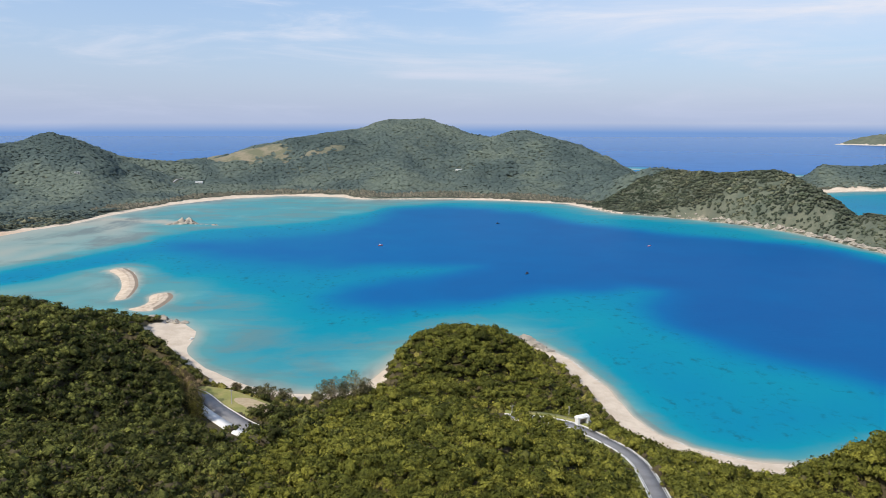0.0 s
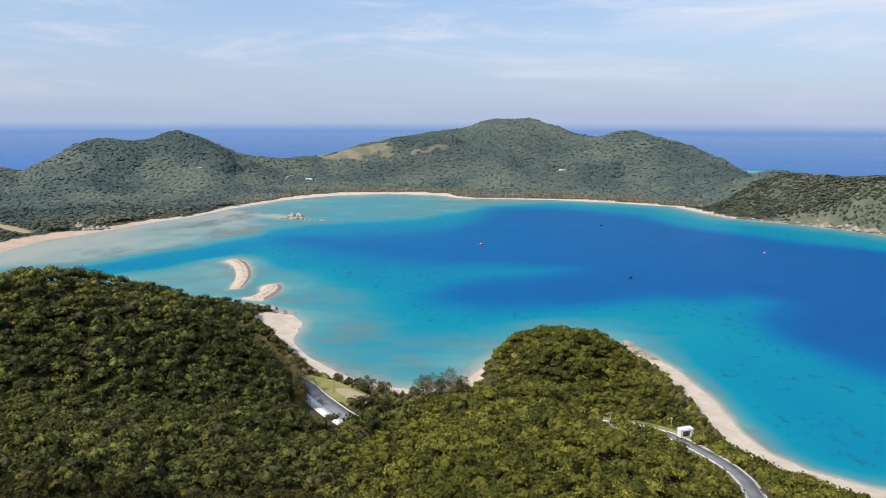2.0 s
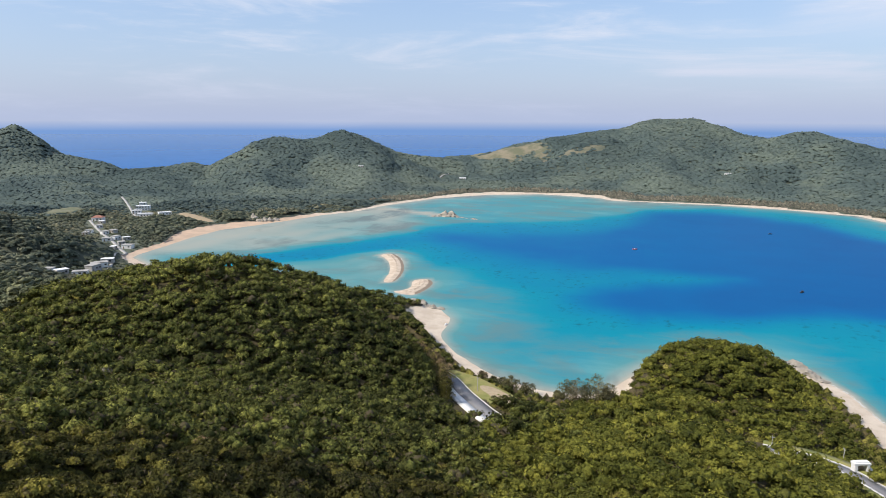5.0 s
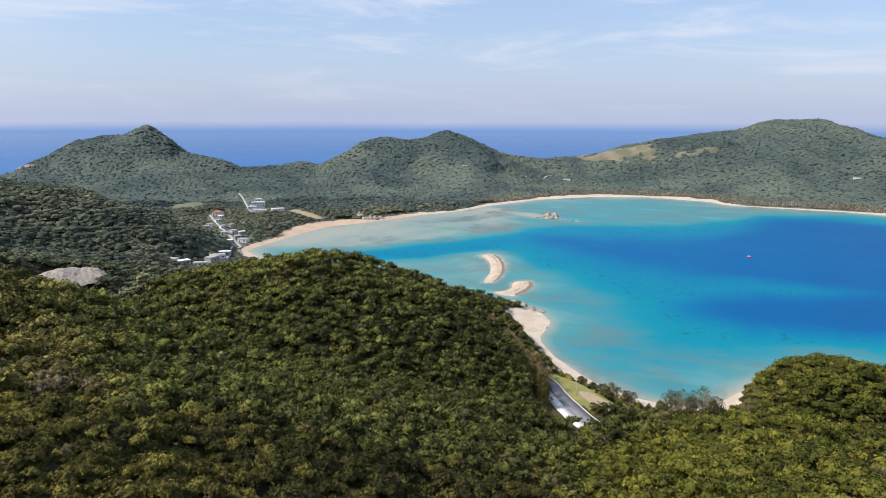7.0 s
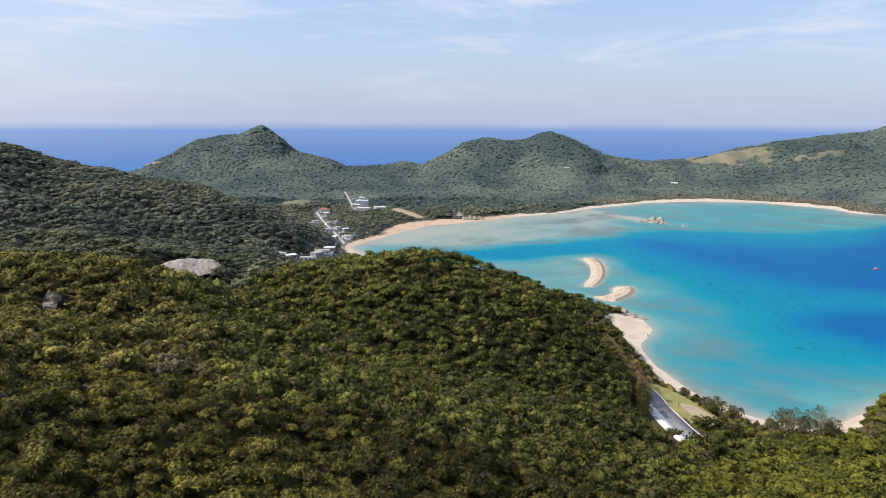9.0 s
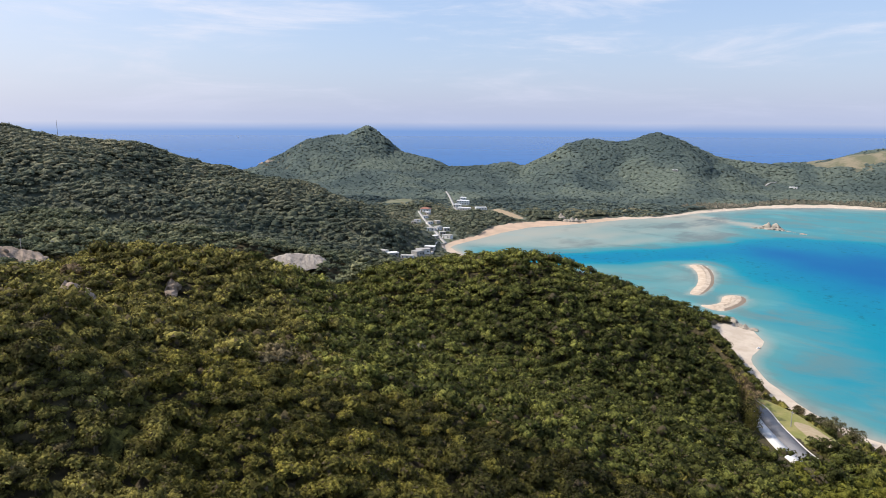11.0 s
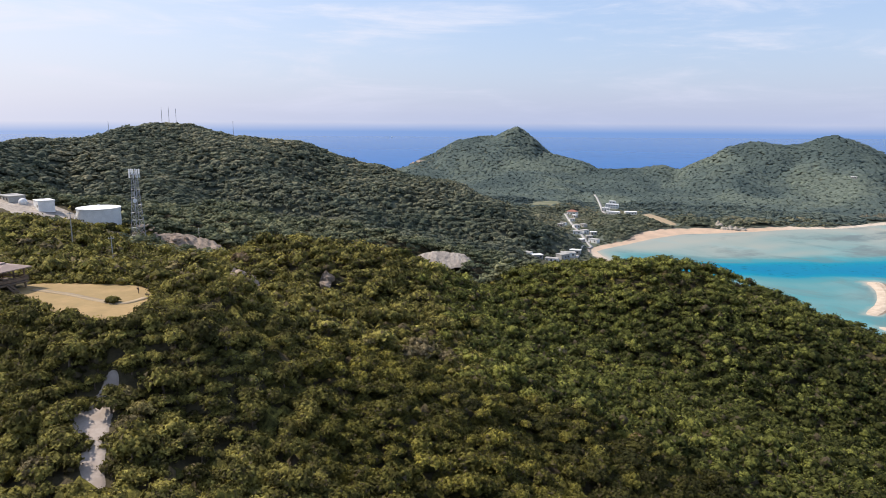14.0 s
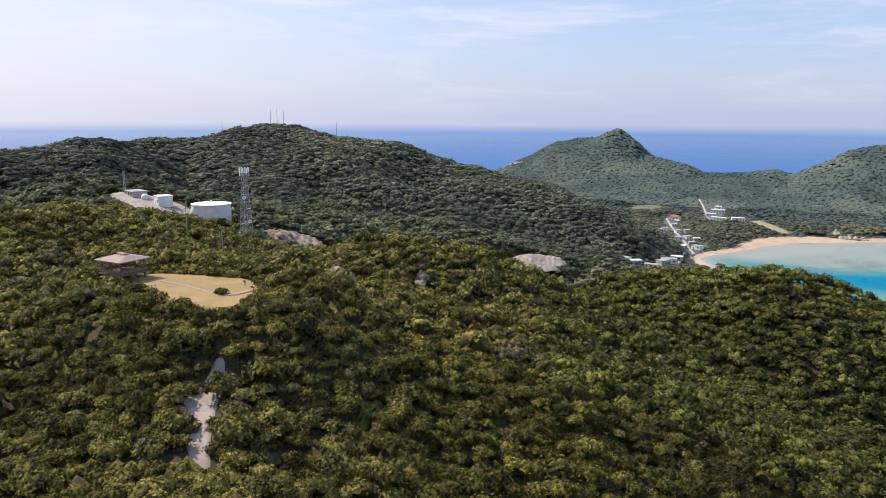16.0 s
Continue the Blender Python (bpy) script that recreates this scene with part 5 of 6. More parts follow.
for x, y, r, h in ((40, 356, 5, 1.5), (44, 358, 4.5, 1.3), (48, 355, 4, 1.0), (52, 352, 3.5, 0.6), (55, 347, 3, 0.4), (36, 362, 3, 1.2)):
    rock(x, y, r, "dark grey rock below the wooded headland", "headland rocks", h)
for x, y, r, h in ((-500, 668, 5, 1.3), (-496, 673, 4, 0.9), (-490, 664, 4, 1.0), (-486, 668, 5, 0.8), (-481, 672, 5, 0.7), (-478, 680, 4, 0.8)):
    rock(x, y, r, "pale beige rock on the village strand", "strand rocks", h)
for k in range(130):
    u = (k + rng.uniform(0, 0.8)) / 130 * 10.0
    i = int(u)
    line = FAR_SHORE[15:26]
    a, b = line[i], line[i + 1]
    x, y = a[0] + (b[0] - a[0]) * (u - i), a[1] + (b[1] - a[1]) * (u - i)
    s = rng.uniform(1.8, 5.2) * (0.4 if k < 32 else 1.0)
    rock(x + rng.uniform(-2, 3.5), y + rng.uniform(-2, 3.5), s, "grey weathered rock along the rocky headland shore", "headland shore rocks", rng.uniform(0.4, 1.0))


# ---- pavilion on the ridge ----
def pavilion(x, y, z, turn):
    t = thing("pavilion", "open timber lookout pavilion with a brown hipped roof", "pavilion", (x, y, z), turn)
    W, D, deck, eave = 6.4, 6.2, 1.6, 4.3
    part("deck", bars_of((0, 0, deck - 0.15, W + 0.8, D + 0.8, 0.3), bevel=0.03), TIMBER, t)
    for sx in (-1, 0, 1):
        for sy in (-1, 1):
            part("post", bars_of((sx * W / 2 * 0.94, sy * D / 2 * 0.94, eave / 2 - 0.3, 0.28, 0.28, eave + 0.7), bevel=0.02), TIMBER, t)
    for sy in (-1, 1):
        part("railing", bars_of((0, sy * (D / 2 + 0.3), deck + 1.0, W + 0.8, 0.1, 0.12), (0, sy * (D / 2 + 0.3), deck + 0.55, W + 0.8, 0.06, 0.55)), TIMBER, t)
    for sx in (-1, 1):
        part("railing", bars_of((sx * (W / 2 + 0.3), 0, deck + 1.0, 0.1, D + 0.7, 0.12), (sx * (W / 2 + 0.3), 0, deck + 0.55, 0.06, D + 0.7, 0.55)), TIMBER, t)
    bm = bmesh.new()
    o, r = 0.9, 1.4
    lo = [bm.verts.new((sx * (W / 2 + o), sy * (D / 2 + o), eave)) for sx, sy in ((-1, -1), (1, -1), (1, 1), (-1, 1))]
    lo2 = [bm.verts.new((v.co.x, v.co.y, eave + 0.16)) for v in lo]
    hi = [bm.verts.new((sx * r, 0, eave + 1.05)) for sx in (-1, 1)]
    bm.faces.new(lo[::-1])
    for k in range(4):
        bm.faces.new((lo[k], lo[(k + 1) % 4], lo2[(k + 1) % 4], lo2[k]))
    bm.faces.new((lo2[0], lo2[1], hi[1], hi[0])), bm.faces.new((lo2[1], lo2[2], hi[1])), bm.faces.new((lo2[2], lo2[3], hi[0], hi[1])), bm.faces.new((lo2[3], lo2[0], hi[0]))
    roof = part("roof", bm, ROOFTILE, t, "weathered brown hipped roof")
    part("ridge_vent", bars_of((0, 0, eave + 1.05, 2.6, 1.1, 0.5), bevel=0.06), ROOFTILE, roof)
    part("bench", bars_of((0, 0.6, deck + 0.42, 2.6, 0.5, 0.08), (-1.0, 0.6, deck + 0.2, 0.1, 0.4, 0.4), (1.0, 0.6, deck + 0.2, 0.1, 0.4, 0.4)), TIMBER, t)
    st = bmesh.new()
    for k in range(8):
        box(st, W / 2 + 0.7 + 0.28 * k, -1.2, deck - 0.12 - 0.2 * k, 0.3, 1.3, 0.1)
    part("stairs", st, TIMBER, t)
    return t


pavilion(-160.6, -6.6, 85.9, 39)


def tuft(name, label, category, x, y, z, r, material, shape, tall=1.0, group=""):
    sv, st, sq = shape
    me = fast_mesh(name, sv * np.array([r, r, r * tall]), st, sq)
    me.materials.append(material)
    ob = new(name, me)
    ob.matrix_basis = pose(x, y, z, 0, 0, rng.uniform(0, 360))
    return tagged(ob, label, category, group)


low_shape = crown_shape(rng, 7, 280, 0.13, 0.5)
tuft("bush", "round clipped green bush on the dry lawn", "bush", -138.3, 11.4, 86.0, 1.5, LEAF, low_shape, 1.0)
for k in range(14):
    u = k / 13
    tuft("hedge_bush", "low green hedge bush at the lawn edge", "bush", -164.3 + 13 * u ** 1.15, -1 + 19.5 * u, 85.7, rng.uniform(0.9, 1.4), LEAF, low_shape, 0.9, "lawn hedge")
for k in range(26):
    u = k / 25 * 5.0
    a, b = VERGE[int(min(u, 4.999))], VERGE[int(min(u, 4.999)) + 1]
    f = u - int(min(u, 4.999))
    x, y = a[0] + (b[0] - a[0]) * f + rng.uniform(0.5, 3.5), a[1] + (b[1] - a[1]) * f + rng.uniform(0.5, 3.0)
    tuft("shore_shrub", "low dark green shrub between the grass verge and the strand", "bush", x, y, ground_at(x, y) - 0.2, rng.uniform(0.8, 1.7), LEAF_DEEP_SHADED, low_shape, 0.9, "verge shrubs")
for x, y, h in ((-143.6, 16.6, 1.3), (-136.6, 17.4, 1.5)):
    t = thing("sign_post", "small dark wooden post with a board on the lawn", "sign", (x, y, 85.9), 40, "lawn signs")
    part("post", bars_of((0, 0, h / 2, 0.12, 0.12, h)), TIMBER, t)
    part("board", bars_of((0, -0.08, h - 0.2, 0.6, 0.05, 0.4), bevel=0.01), TIMBER, t)


# ---- water tank, plant and tower ----
def tank(x, y, z):
    t = thing("water_tank", "large white cylindrical water tank", "tank", (x, y, z - 0.6), 0)
    R, h = 8.7, 8.6
    bm = bmesh.new()
    rod(bm, (0, 0, 0), (0, 0, h), R, R, 64)
    part("shell", bm, WHITE, t)
    bm = bmesh.new()
    bmesh.ops.create_cone(bm, cap_ends=True, segments=64, radius1=R + 0.15, radius2=0.6, depth=1.0, matrix=Matrix.Translation((0, 0, h + 0.5)))
    roof = part("roof", bm, WHITE, t, "shallow conical white roof")
    bm = bmesh.new()
    rod(bm, (0, 0, h - 0.15), (0, 0, h + 0.15), R + 0.28, R + 0.28, 64)
    part("rim", bm, WHITE, t)
    part("vent", rods_of(((0, 0, h + 0.9), (0, 0, h + 1.5), 0.4, 0.5)), WHITE, roof)
    st = bmesh.new()
    for k in range(26):
        a = radians(-60 - 2.2 * k)
        box(st, math.cos(a) * (R + 0.6), math.sin(a) * (R + 0.6), h - 0.33 * k, 0.9, 0.5, 0.08, turn=math.degrees(a))
    part("stairway", st, WHITE, t)
    part("handrail", rods_of(*[((math.cos(radians(-60 - 2.2 * k)) * (R + 1.0), math.sin(radians(-60 - 2.2 * k)) * (R + 1.0), h - 0.33 * k + 1.0),
                                (math.cos(radians(-62.2 - 2.2 * k)) * (R + 1.0), math.sin(radians(-62.2 - 2.2 * k)) * (R + 1.0), h - 0.33 * k + 0.67), 0.06, 0.06, 5) for k in range(25)]), STEEL, t)
    return t


tank(-331, 25, ground_at(-331, 25) + 0.3)


def block(name, x, y, w, d, h, turn, label, wall, roof, storeys=1, pitched=0.0, group="", sink=0.4, category="building"):
    """A house: walls, roof with an edge, windows and a door."""
    z = ground_at(x, y)
    t = thing(name, label, category, (x, y, z), turn, group)
    part("wall", bars_of((0, 0, (h - sink) / 2, w, d, h + sink), bevel=0.05), wall, t)
    bm = bmesh.new()
    if pitched:
        o = 0.6
        a = [bm.verts.new((sx * (w / 2 + o), sy * (d / 2 + o), h)) for sx, sy in ((-1, -1), (1, -1), (1, 1), (-1, 1))]
        b = [bm.verts.new((sx * w * 0.22, 0, h + pitched)) for sx in (-1, 1)]
        for f in ((a[0], a[1], b[1], b[0]), (a[1], a[2], b[1]), (a[2], a[3], b[0], b[1]), (a[3], a[0], b[0]), a[::-1]):
            bm.faces.new(f)
    else:
        box(bm, 0, 0, h + 0.15, w + 0.5, d + 0.5, 0.35, 0.05)
        if storeys > 1:
            box(bm, -w * 0.2, 0, h + 0.8, w * 0.18, d * 0.3, 1.1, 0.05)
    part("roof", bm, roof, t)
    n = max(2, int(w / 3.2))
    for s in range(storeys):
        zc = (h / storeys) * (s + 0.55)
        for k in range(n):
            xc = -w / 2 + w * (k + 0.5) / n
            for side in (-1, 1):
                if side == -1 and s == 0 and k == 0:
                    part("door", bars_of((xc, side * (d / 2 + 0.02), 1.05, 1.0, 0.1, 2.1)), TIMBER, t)
                    continue
                win = part("window", bars_of((xc, side * (d / 2 + 0.02), zc, 1.5, 0.08, 1.2)), DARK, t, "dark window")
                part("sill", bars_of((xc, side * (d / 2 + 0.06), zc - 0.66, 1.7, 0.2, 0.1)), wall, win)
    return t


block("pump_house", -348, 5, 8, 6.5, 4.6, 12, "white flat-roofed pump house beside the tank", WHITE, WHITE, 1)
block("service_building", -366, -7, 11, 7, 2.4, 20, "low grey concrete building of the waterworks", CONCRETE, CONCRETE)
setting(patch("yard", [(-338, -4), (-336, 12), (-346, 18), (-372, 8), (-384, -12), (-370, -20), (-352, -10)],
              lambda x, y, s: height(x, y)[0] + 0.35 - 0.6 * ramp(-s, 0, 1.5), GRAVEL, 2.0), "pale concrete yard of the waterworks", "yard")
t = thing("pylon_frame", "slim twin steel pylon at the waterworks", "mast", (-372, -12, ground_at(-372, -12)), 20)
for s in (-1, 1):
    part("leg", rods_of(((s * 1.1, 0, -0.5), (s * 0.9, 0, 11), 0.22, 0.16)), STEEL, t)
for h in (3, 6, 9):
    part("crossbar", rods_of(((-1.1, 0, h), (1.1, 0, h), 0.1)), STEEL, t)
t = thing("dome", "small white storage dome", "tank", (-357, -3, ground_at(-357, -3)))
bm = bmesh.new()
bmesh.ops.create_uvsphere(bm, u_segments=20, v_segments=10, radius=1.8, matrix=Matrix.Translation((0, 0, 1.2)))
part("shell", bm, WHITE, t)


def lattice_tower(x, y, z, high, base, top):
    t = thing("lattice_tower", "tall galvanised lattice tower with antenna panels", "tower", (x, y, z - 0.5), 25)
    corner = [(-1, -1), (1, -1), (1, 1), (-1, 1)]
    n = 9

    def at(c, u):
        s = (base + (top - base) * u) / 2
        return (corner[c][0] * s, corner[c][1] * s, high * u)

    for c in range(4):
        part("leg", rods_of((at(c, 0), at(c, 1), 0.13, 0.09)), STEEL, t)
    for k in range(n):
        a, b = k / n, (k + 1) / n
        rods = []
        for c in range(4):
            e = (c + 1) % 4
            rods += [(at(c, a), at(e, b), 0.05, 0.05, 5), (at(e, a), at(c, b), 0.05, 0.05, 5), (at(c, b), at(e, b), 0.05, 0.05, 5)]
        part("brace", rods_of(*rods), STEEL, t)
    part("platform", bars_of((0, 0, high, top + 1.6, top + 1.6, 0.15)), STEEL, t)
    for k in range(8):
        a = k * math.tau / 8
        px, py = math.cos(a) * (top / 2 + 1.1), math.sin(a) * (top / 2 + 1.1)
        part("antenna_panel", bars_of((px, py, high + 0.3, 0.4, 0.35, 3.4), bevel=0.05), WHITE, t, "white antenna panel")
    part("dish", rods_of(((0.9, -1.0, high * 0.62), (1.4, -1.5, high * 0.62), 0.75, 0.75, 16)), WHITE, t)
    part("cabinet", bars_of((2.6, -2.4, 1.5, 2.6, 2.2, 3.0), bevel=0.05), CONCRETE, t)
    return t


lattice_tower(-288, 35, ground_at(-288, 35), 26.5, 3.8, 1.5)


def pole(x, y, high, group, label="grey concrete utility pole with a crossarm", sink=0.5):
    t = thing("utility_pole", label, "pole", (x, y, ground_at(x, y)), rng.uniform(0, 180), group)
    part("shaft", rods_of(((0, 0, -sink), (0, 0, high), 0.19, 0.12)), CONCRETE, t)
    part("crossarm", bars_of((0, 0, high - 0.6, 1.6, 0.1, 0.12)), STEEL, t)
    for s in (-0.7, 0, 0.7):
        part("insulator", rods_of(((s, 0, high - 0.55), (s, 0, high - 0.25), 0.05)), WHITE, t)
    return t


for x, y, h in ((-239, 10, 11), (-206, 18, 8.5), (-352, 83, 9), (-310, 62, 9)):
    pole(x, y, h, "ridge poles")
pole(47.5, 245, 6.5, "coast road poles")
pole(26, 246.5, 4.5, "coast road poles")
pole(-88, 268, 6.5, "cove road poles")
for x, y, h in ((-789, 127, 19), (-788, 134, 20), (-787, 141, 19), (-767, 73, 16), (-768, 196, 17)):
    t = thing("radio_mast", "thin steel radio mast on the mountain ridge", "mast", (x, y, ground_at(x, y)), 0, "ridge masts")
    part("shaft", rods_of(((0, 0, -1), (0, 0, h), 0.30, 0.18)), STEEL, t)
    part("crossarm", rods_of(((-1.4, 0, h * 0.9), (1.4, 0, h * 0.9), 0.14)), STEEL, t)


# ---- cuttings ----
def bank(name, x, y, z, w, d, h, turn, label, material, tilt=1.2, broken=0.6):
    """A bare bank cut into a slope: steep, gullied face with a rounded top."""
    U, V = np.meshgrid(np.linspace(-1, 1, 60), np.linspace(0, 1, 22))
    top = np.clip(1 - np.abs(U) ** 4.0, 0, 1) ** 0.85 * (0.92 + 0.08 * np.cos(5 * U + 0.6))
    px = U * w / 2
    py = (V - 0.5) * d + 0.8 * rough(U * 30, V * 4, 3, 3, 12)
    pz = h * top * V ** 0.8 + broken * rough(U * 40, V * 6, 3, 3, 13) - 2.0 * (1 - top) + tilt * U
    c, s = math.cos(radians(turn)), math.sin(radians(turn))
    vx, vy = x + px * c - py * s, y + px * s + py * c
    back = np.stack([vx[-1] - s * 6, vy[-1] + c * 6, np.full(60, z - 4.0)], -1)
    v = np.concatenate([np.stack([vx, vy, z + pz], -1).reshape(-1, 3), back])
    i, j = np.meshgrid(np.arange(22), np.arange(59), indexing="ij")
    q = np.stack([i * 60 + j, i * 60 + j + 1, (i + 1) * 60 + j + 1, (i + 1) * 60 + j], -1).reshape(-1, 4)
    me = fast_mesh(name, v, quads=q, smooth=True)
    me.materials.append(material)
    return tagged(new(name, me), label, "bank", kind="structure")


bank("quarry_face", -357.5, 210.6, 30.2, 47, 10, 9.6, 59, "bare grey quarry face cut into the wooded slope", GRAVEL, 2.8)
bank("road_cutting", -304.5, 53.0, ground_at(-304, 55) - 0.6, 36, 8, 5.8, 76, "bare pinkish earth cutting below the tower", EARTH, -1.8, 0.9)
for k in range(48):
    u = rng.uniform(-1, 1)
    v = rng.uniform(0, 1)
    rock(-302.0 + 4.2 * u - 3.4 * v, 53 + 17 * u + v, rng.uniform(0.4, 0.95), "broken pinkish rock on the cutting", "cutting rubble", rng.uniform(0.6, 1.2), kinds=OUTCROPS, lift=-0.2 + 4.6 * v - 1.6 * u)
for x, y, r in ((-193, 49, 1.6), (-191.5, 51, 1.3), (-194.5, 47.6, 1.2), (-200, 78, 1.0), (-197, 76, 0.8)):
    rock(x, y, r * 2.2, "pale pinkish rock outcrop among the trees", "ridge outcrops", 1.15, kinds=OUTCROPS, lift=2.2)
for x, y, r, h in ((-419, 1392, 9, 1.0), (-407, 1386, 11, 1.1), (-398, 1384, 7, 0.9)):
    rock(x, y, r, "pale cliff patch on the dry hillside", "hillside cliffs", h, kinds=OUTCROPS)


for x, y, r, h in ((-1258, 703, 7, 0.5), (-1270, 694, 8, 0.5), (-1104, 902, 5, 1.6)):
    rock(x, y, r, "pale sea cliff at the foot of the cone hill", "sea cliffs", h, kinds=OUTCROPS)

# ---- shelter by the coast road ----
t = thing("roadside_shelter", "white concrete roadside arch with a tan inner wall", "shelter", (50.8, 236.6, 9.6), 24)
for sx in (-1, 1):
    part("pillar", bars_of((sx * 2.0, 0, 1.5, 1.0, 2.2, 4.0), bevel=0.12), WHITE, t)
bm = bmesh.new()
box(bm, 0, 0, 3.45, 5.4, 2.3, 0.9)
bmesh.ops.bevel(bm, geom=[e for e in bm.edges if all(q.co.z > 3.6 for q in e.verts)], offset=0.35, segments=3, affect="EDGES")
part("beam", bm, WHITE, t)
part("back_wall", bars_of((0, 0.75, 1.4, 3.0, 0.25, 3.4)), TRACK, t, "tan rendered inner wall")
part("sill", bars_of((0, -0.5, 0.55, 3.0, 0.7, 0.25), bevel=0.04), WHITE, t)
bm = bmesh.new()
prism = [bm.verts.new((x, y, z)) for y in (-0.7, 0.7) for x, z in ((2.5, -0.5), (4.0, -0.5), (3.6, 1.3), (2.5, 2.6))]
for f in ((0, 1, 2, 3), (7, 6, 5, 4), (0, 4, 5, 1), (1, 5, 6, 2), (2, 6, 7, 3), (3, 7, 4, 0)):
    bm.faces.new([prism[q] for q in f])
bmesh.ops.recalc_face_normals(bm, faces=bm.faces)
part("buttress", bm, WHITE, t)

# ---- village ----
for k, (x, y, w, d, h, a) in enumerate(WHITE_HOUSES):
    grey = k % 2 == 1
    block("house", x, y, w * 0.68, d * 0.75, h * 0.75, a + (0, 37, -24, 62, 15)[k % 5], "small grey concrete village house with a flat roof" if grey else "small white village house with a flat roof",
          CONCRETE if grey else WHITE, WHITE if k % 4 == 1 else CONCRETE, 1, 0.0, "village houses", category="house")
for x, y, w, d, h, a, n in SCHOOL_BLOCKS:
    block("school_building", x, y, w * 0.85, d * 0.85, h * 0.85, a, "white flat-roofed school block at the valley mouth", WHITE, WHITE, n, 0.0, "school blocks")
block("red_roofed_hall", -652, 584, 12, 8, 4, 25, "village hall with a red tiled hipped roof", WHITE, REDTILE, 1, 2.2)
block("hillside_house", -438, 1226, 12, 7, 4, 10, "white house on the wooded slope", WHITE, WHITE, 1, 0.0, category="house")
block("hillside_house", -520, 1265, 8, 6, 4, 10, "small white hut on the far slope", WHITE, WHITE, 1, 0.0, category="house")
block("hillside_house", -564, 1057, 8, 5, 3, 20, "small pale building on the far slope", CONCRETE, WHITE, 1, 0.0, category="house")
block("hillside_house", 27, 1313, 12, 7, 5, 0, "small pale building on the big hill", WHITE, WHITE, 1, 0.0, category="house")


def draped(pts, lift):
    q, _ = along([(*p, 0.0) for p in pts], 6.0)
    z = height(q[:, 0], q[:, 1])[0] + lift
    return [(a, b, c) for (a, b, _), c in zip(q, z)]


for pts, w, what in ((STREET, 1.5, "pale village street"),
                     (VALLEY_ROAD, 1.5, "pale road up the valley"),
                     (HILL_ROAD, 1.6, "pale road on the far slope"),
                     ([(-440, 400), (-470, 436), (-478, 454)], 1.3, "pale harbour road along the strand")):
    setting(ribbon("road", draped(pts, 0.35), w, -w, 0.0, 0.6, CONCRETE, 5.0), what, "road")
setting(patch("field", FIELD_GREEN, lambda x, y, s: height(x, y)[0] + 0.4 - ramp(-s, 0, 2), FIELDGRASS, 3.0), "pale green field in the valley", "field")
setting(patch("field", FIELD_SAND, lambda x, y, s: height(x, y)[0] + 0.4 - ramp(-s, 0, 2), TURFPATH, 3.0), "bare sandy field by the strand", "field")
setting(patch("field", GARDEN, lambda x, y, s: height(x, y)[0] + 0.4 - ramp(-s, 0, 2), FIELDGRASS, 3.0), "pale green garden plot in the village", "field")


# ---- shore pines ----
def pine(x, y, high, r, label="wispy grey-green shore pine by the strand", leaf=None):
    t = thing("shore_pine", label, "tree", (x, y, ground_at(x, y)), rng.uniform(0, 360), "shore pines")
    part("trunk", rods_of(((0, 0, -0.4), (0.1, 0, high * 0.5), 0.2, 0.13), ((0.1, 0, high * 0.5), (0, 0.1, high * 0.92), 0.13, 0.04),
                          ((0.1, 0, high * 0.35), (r * 0.6, 0.2, high * 0.6), 0.08, 0.03), ((0.1, 0, high * 0.45), (-r * 0.5, -0.3, high * 0.7), 0.08, 0.03)), BARK, t)
    # several upright spires of loose needle tufts
    m, spires = 1300, 6
    pick = rng.integers(0, spires, m)
    a = np.arange(spires) * 2.4 + rng.uniform(0, 6)
    out = np.where(np.arange(spires) == 0, 0.0, rng.uniform(0.35, 0.75, spires)) * r
    top = high * np.where(np.arange(spires) == 0, 1.0, rng.uniform(0.6, 0.92, spires))
    up = rng.uniform(0.0, 1.0, m) ** 0.9
    wide = r * 0.55 * np.sqrt(np.clip(1.05 - (1.75 * up - 0.8) ** 2, 0.06, 1)) * rng.uniform(0.25, 1.05, m)
    b = rng.uniform(0, math.tau, m)
    c = np.stack([np.cos(a[pick]) * out[pick] + np.cos(b) * wide, np.sin(a[pick]) * out[pick] + np.sin(b) * wide, high * 0.10 + up * (top[pick] - high * 0.10)], 1)
    u = rng.normal(size=(m, 3))
    u /= np.linalg.norm(u, axis=1, keepdims=True)
    w = np.cross(u, rng.normal(size=(m, 3)))
    w /= np.linalg.norm(w, axis=1, keepdims=True)
    s = rng.uniform(0.20, 0.40, (m, 1))
    v = np.stack([c - w * s * 0.5, c + u * s * 1.3 - np.array([0, 0, 0.15]), c + w * s * 0.5, c - u * s], 1).reshape(-1, 3)
    me = fast_mesh("crown", v, quads=np.arange(m * 4).reshape(m, 4))
    me.materials.append(leaf or LEAF_PINE)
    new("crown", me).parent = t
    return t


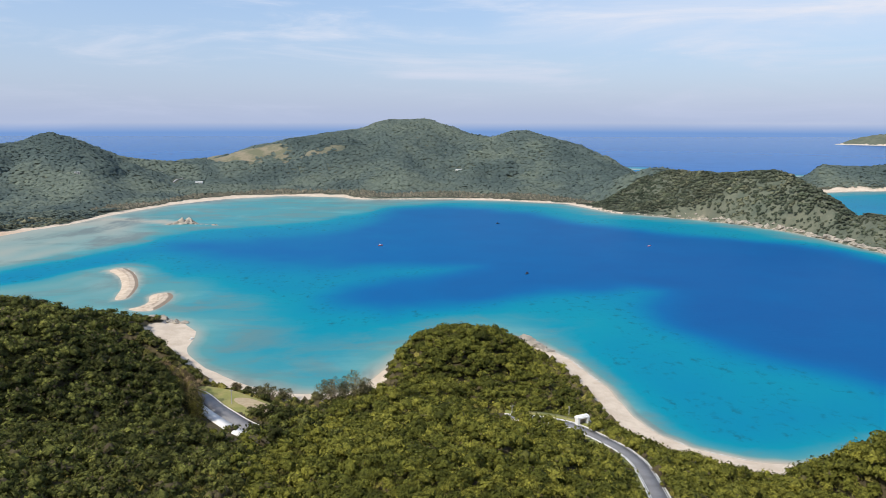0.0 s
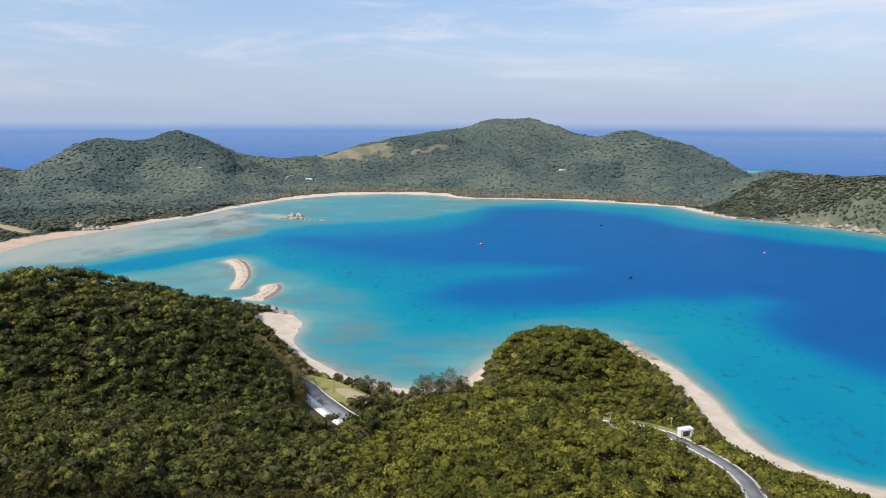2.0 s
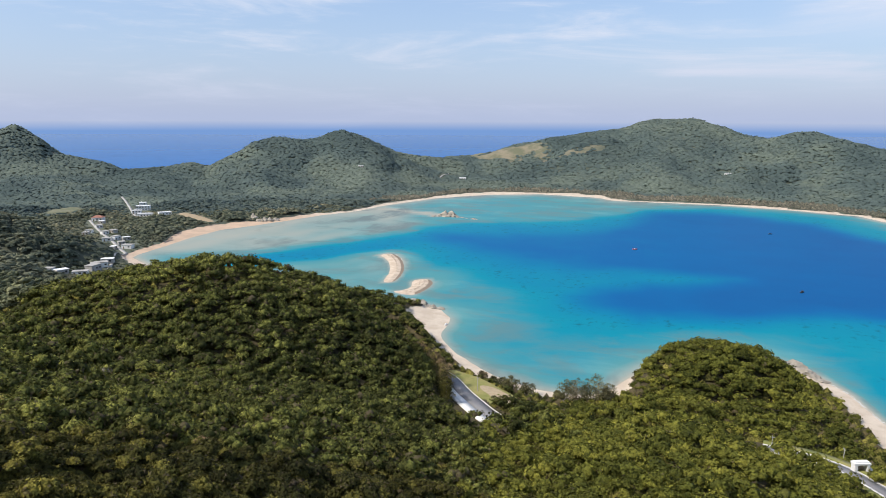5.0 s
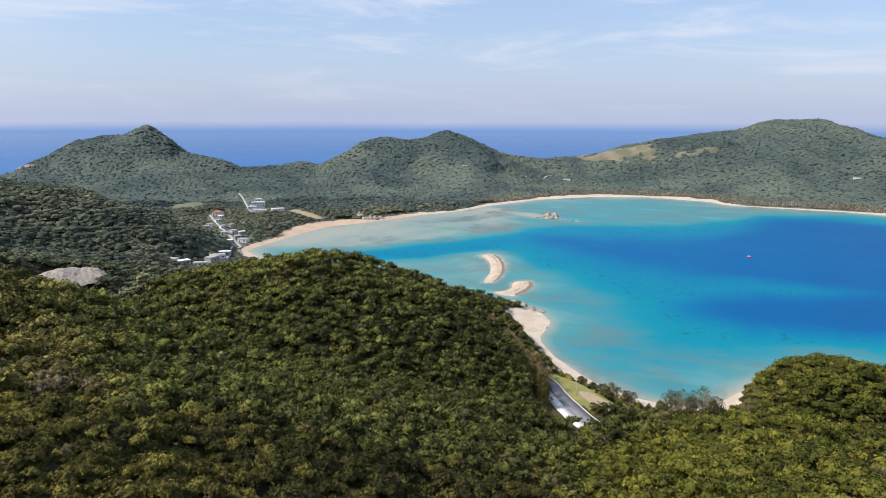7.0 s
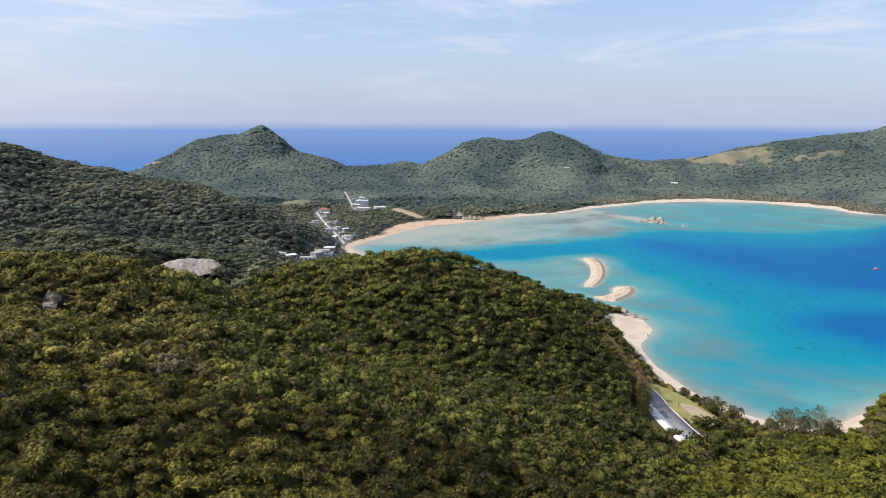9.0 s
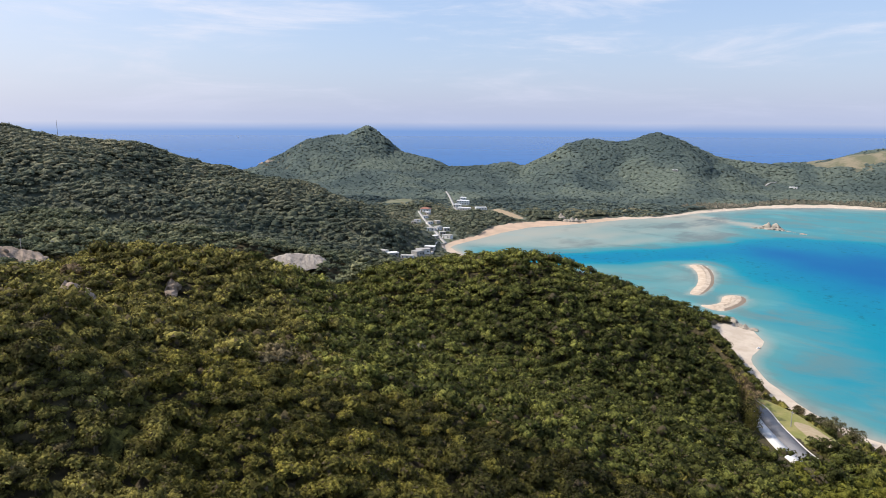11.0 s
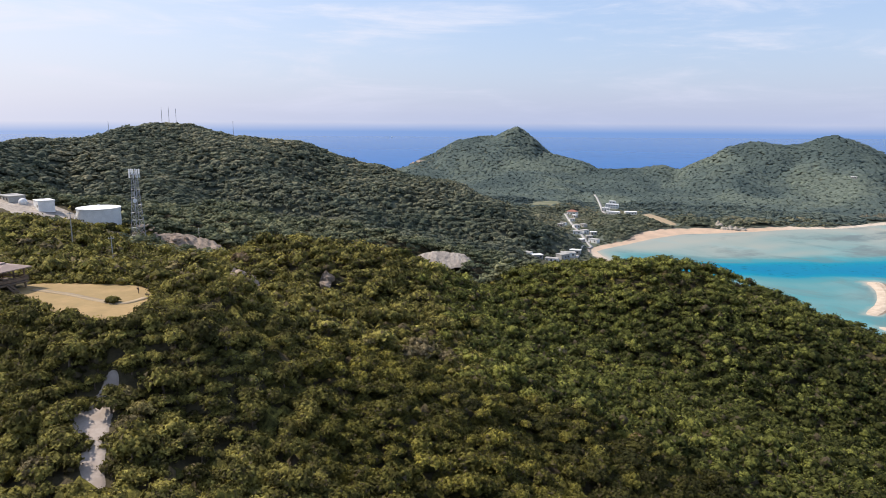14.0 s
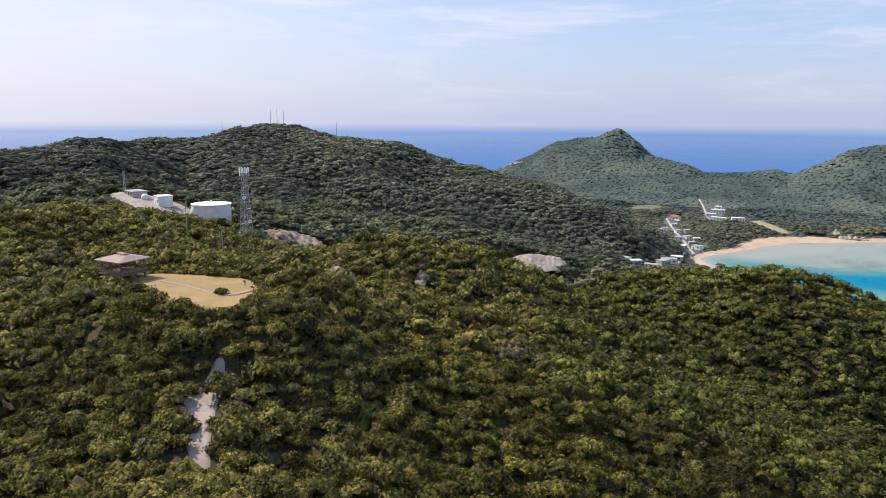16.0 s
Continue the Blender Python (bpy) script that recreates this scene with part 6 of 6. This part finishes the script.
PINE_WIDE = 1.8
for x, y, h, r in ((-80, 281, 5.5, 1.8), (-76, 279, 7, 2.2), (-69, 279, 5.5, 1.9), (-51, 277, 10, 2.4), (-46.5, 276, 11, 2.5), (-42, 277, 10.5, 2.4), (-37.5, 276, 12.5, 2.6),
                   (-34, 278, 8, 2.0), (-55, 279, 4, 1.5), (-86, 284, 4, 1.5), (-92, 287, 4, 1.4)):
    pine(x, y, h, r * PINE_WIDE)
for x, y, h, r in ((-113, 281, 8, 2.2), (-117, 284, 8, 2.2), (-110, 276, 9, 2.3), (-106, 271, 9, 2.4), (-103, 264, 10, 2.5), (-100, 257, 10, 2.5), (-97, 251, 9, 2.3),
                   (-121, 290, 7, 2.0), (-108, 266, 10, 2.5), (-94, 246, 8, 2.2), (-126, 297, 7, 2.0)):
    if int(h + x) % 2:
        pine(x, y, h * 1.35, r * PINE_WIDE, "russet shore pine beside the cove road", LEAF_RUSSET)
    else:
        pine(x, y, h * 1.35, r * PINE_WIDE, "dark green shore pine beside the cove road", LEAF_DEEP_SHADED)


# ---- single trees that stand out from the forest ----
def lone_tree(x, y, r, label, leaf):
    t = thing("tree", label, "tree", (x, y, ground_at(x, y)), rng.uniform(0, 360), "lone trees")
    part("trunk", rods_of(((0, 0, -0.4), (0.1, 0, 2.2), 0.2, 0.14), ((0.1, 0, 2.2), (r * 0.5, 0.3, 3.4), 0.09, 0.03), ((0.1, 0, 2.2), (-r * 0.4, -0.4, 3.6), 0.09, 0.03)), BARK, t)
    sv, st, sq = low_shape
    me = fast_mesh("crown", sv * np.array([r, r, r * 1.3]) + np.array([0, 0, 2.0]), st, sq, smooth=True)
    me.materials.append(leaf)
    new("crown", me).parent = t
    return t


lone_tree(-216, 55.5, 3.2, "russet-leaved tree standing out from the ridge forest", LEAF_RUSSET)
for x, y, r in ((-312, 20.5, 2.6), (-313, 23.5, 3.4), (-314, 27.0, 3.6), (-313, 30.5, 3.2), (-311, 33.0, 2.6)):
    tuft("bush", "dense dark green bush in front of the water tank", "bush", x, y, ground_at(x, y) - 0.3, r, LEAF_DEEP_SHADED, low_shape, 1.15, "tank bushes")
lone_tree(-170, 149, 2.6, "grey-tan dry tree among the green crowns", LEAF_DRY)
lone_tree(-97.5, 108.6, 2.2, "russet dry tree low on the near slope", LEAF_RUSSET)

# ---- boats ----
def boat(x, y, turn, size, hull, label):
    t = thing("boat", label, "boat", (x, y, 0), turn, "moored boats")
    bm = bmesh.new()
    ring = []
    for u in np.linspace(-1, 1, 9):
        half = 0.32 * (1 - max(u, 0) ** 2.2) * (0.92 if u < -0.9 else 1)
        ring.append([bm.verts.new((u, s * half * k, zz)) for s, k, zz in ((-1, 1, 0.28 + 0.12 * max(u, 0)), (-1, 0.6, -0.08), (1, 0.6, -0.08), (1, 1, 0.28 + 0.12 * max(u, 0)))])
    for a, b in zip(ring, ring[1:]):
        for k in range(4):
            bm.faces.new((a[k], a[(k + 1) % 4], b[(k + 1) % 4], b[k]))
    bm.faces.new(ring[0])
    bmesh.ops.scale(bm, vec=(size, size, size), verts=bm.verts)
    bmesh.ops.remove_doubles(bm, verts=bm.verts, dist=0.001)
    bmesh.ops.recalc_face_normals(bm, faces=bm.faces)
    part("hull", bm, hull, t)
    part("cabin", bars_of((-0.15 * size, 0, 0.45 * size, 0.55 * size, 0.36 * size, 0.36 * size), bevel=0.04 * size), WHITE if hull is ORANGE else hull, t)
    return t


boat(-62, 654.5, 15, 2.3, ORANGE, "small moored boat with an orange-red hull")
boat(65.7, 532, 60, 2.4, NAVY, "small dark moored boat on the bay")
boat(62.8, 800, 10, 2.2, NAVY, "small dark moored boat on the bay")
boat(198.7, 655, 30, 1.8, ORANGE, "small moored boat with an orange-red hull")
boat(-4200, 2130, 25, 9.0, WHITE, "small white ship far out at sea")
boat(-140, 365, 80, 1.6, WHITE, "small white boat lying off the cove strand")
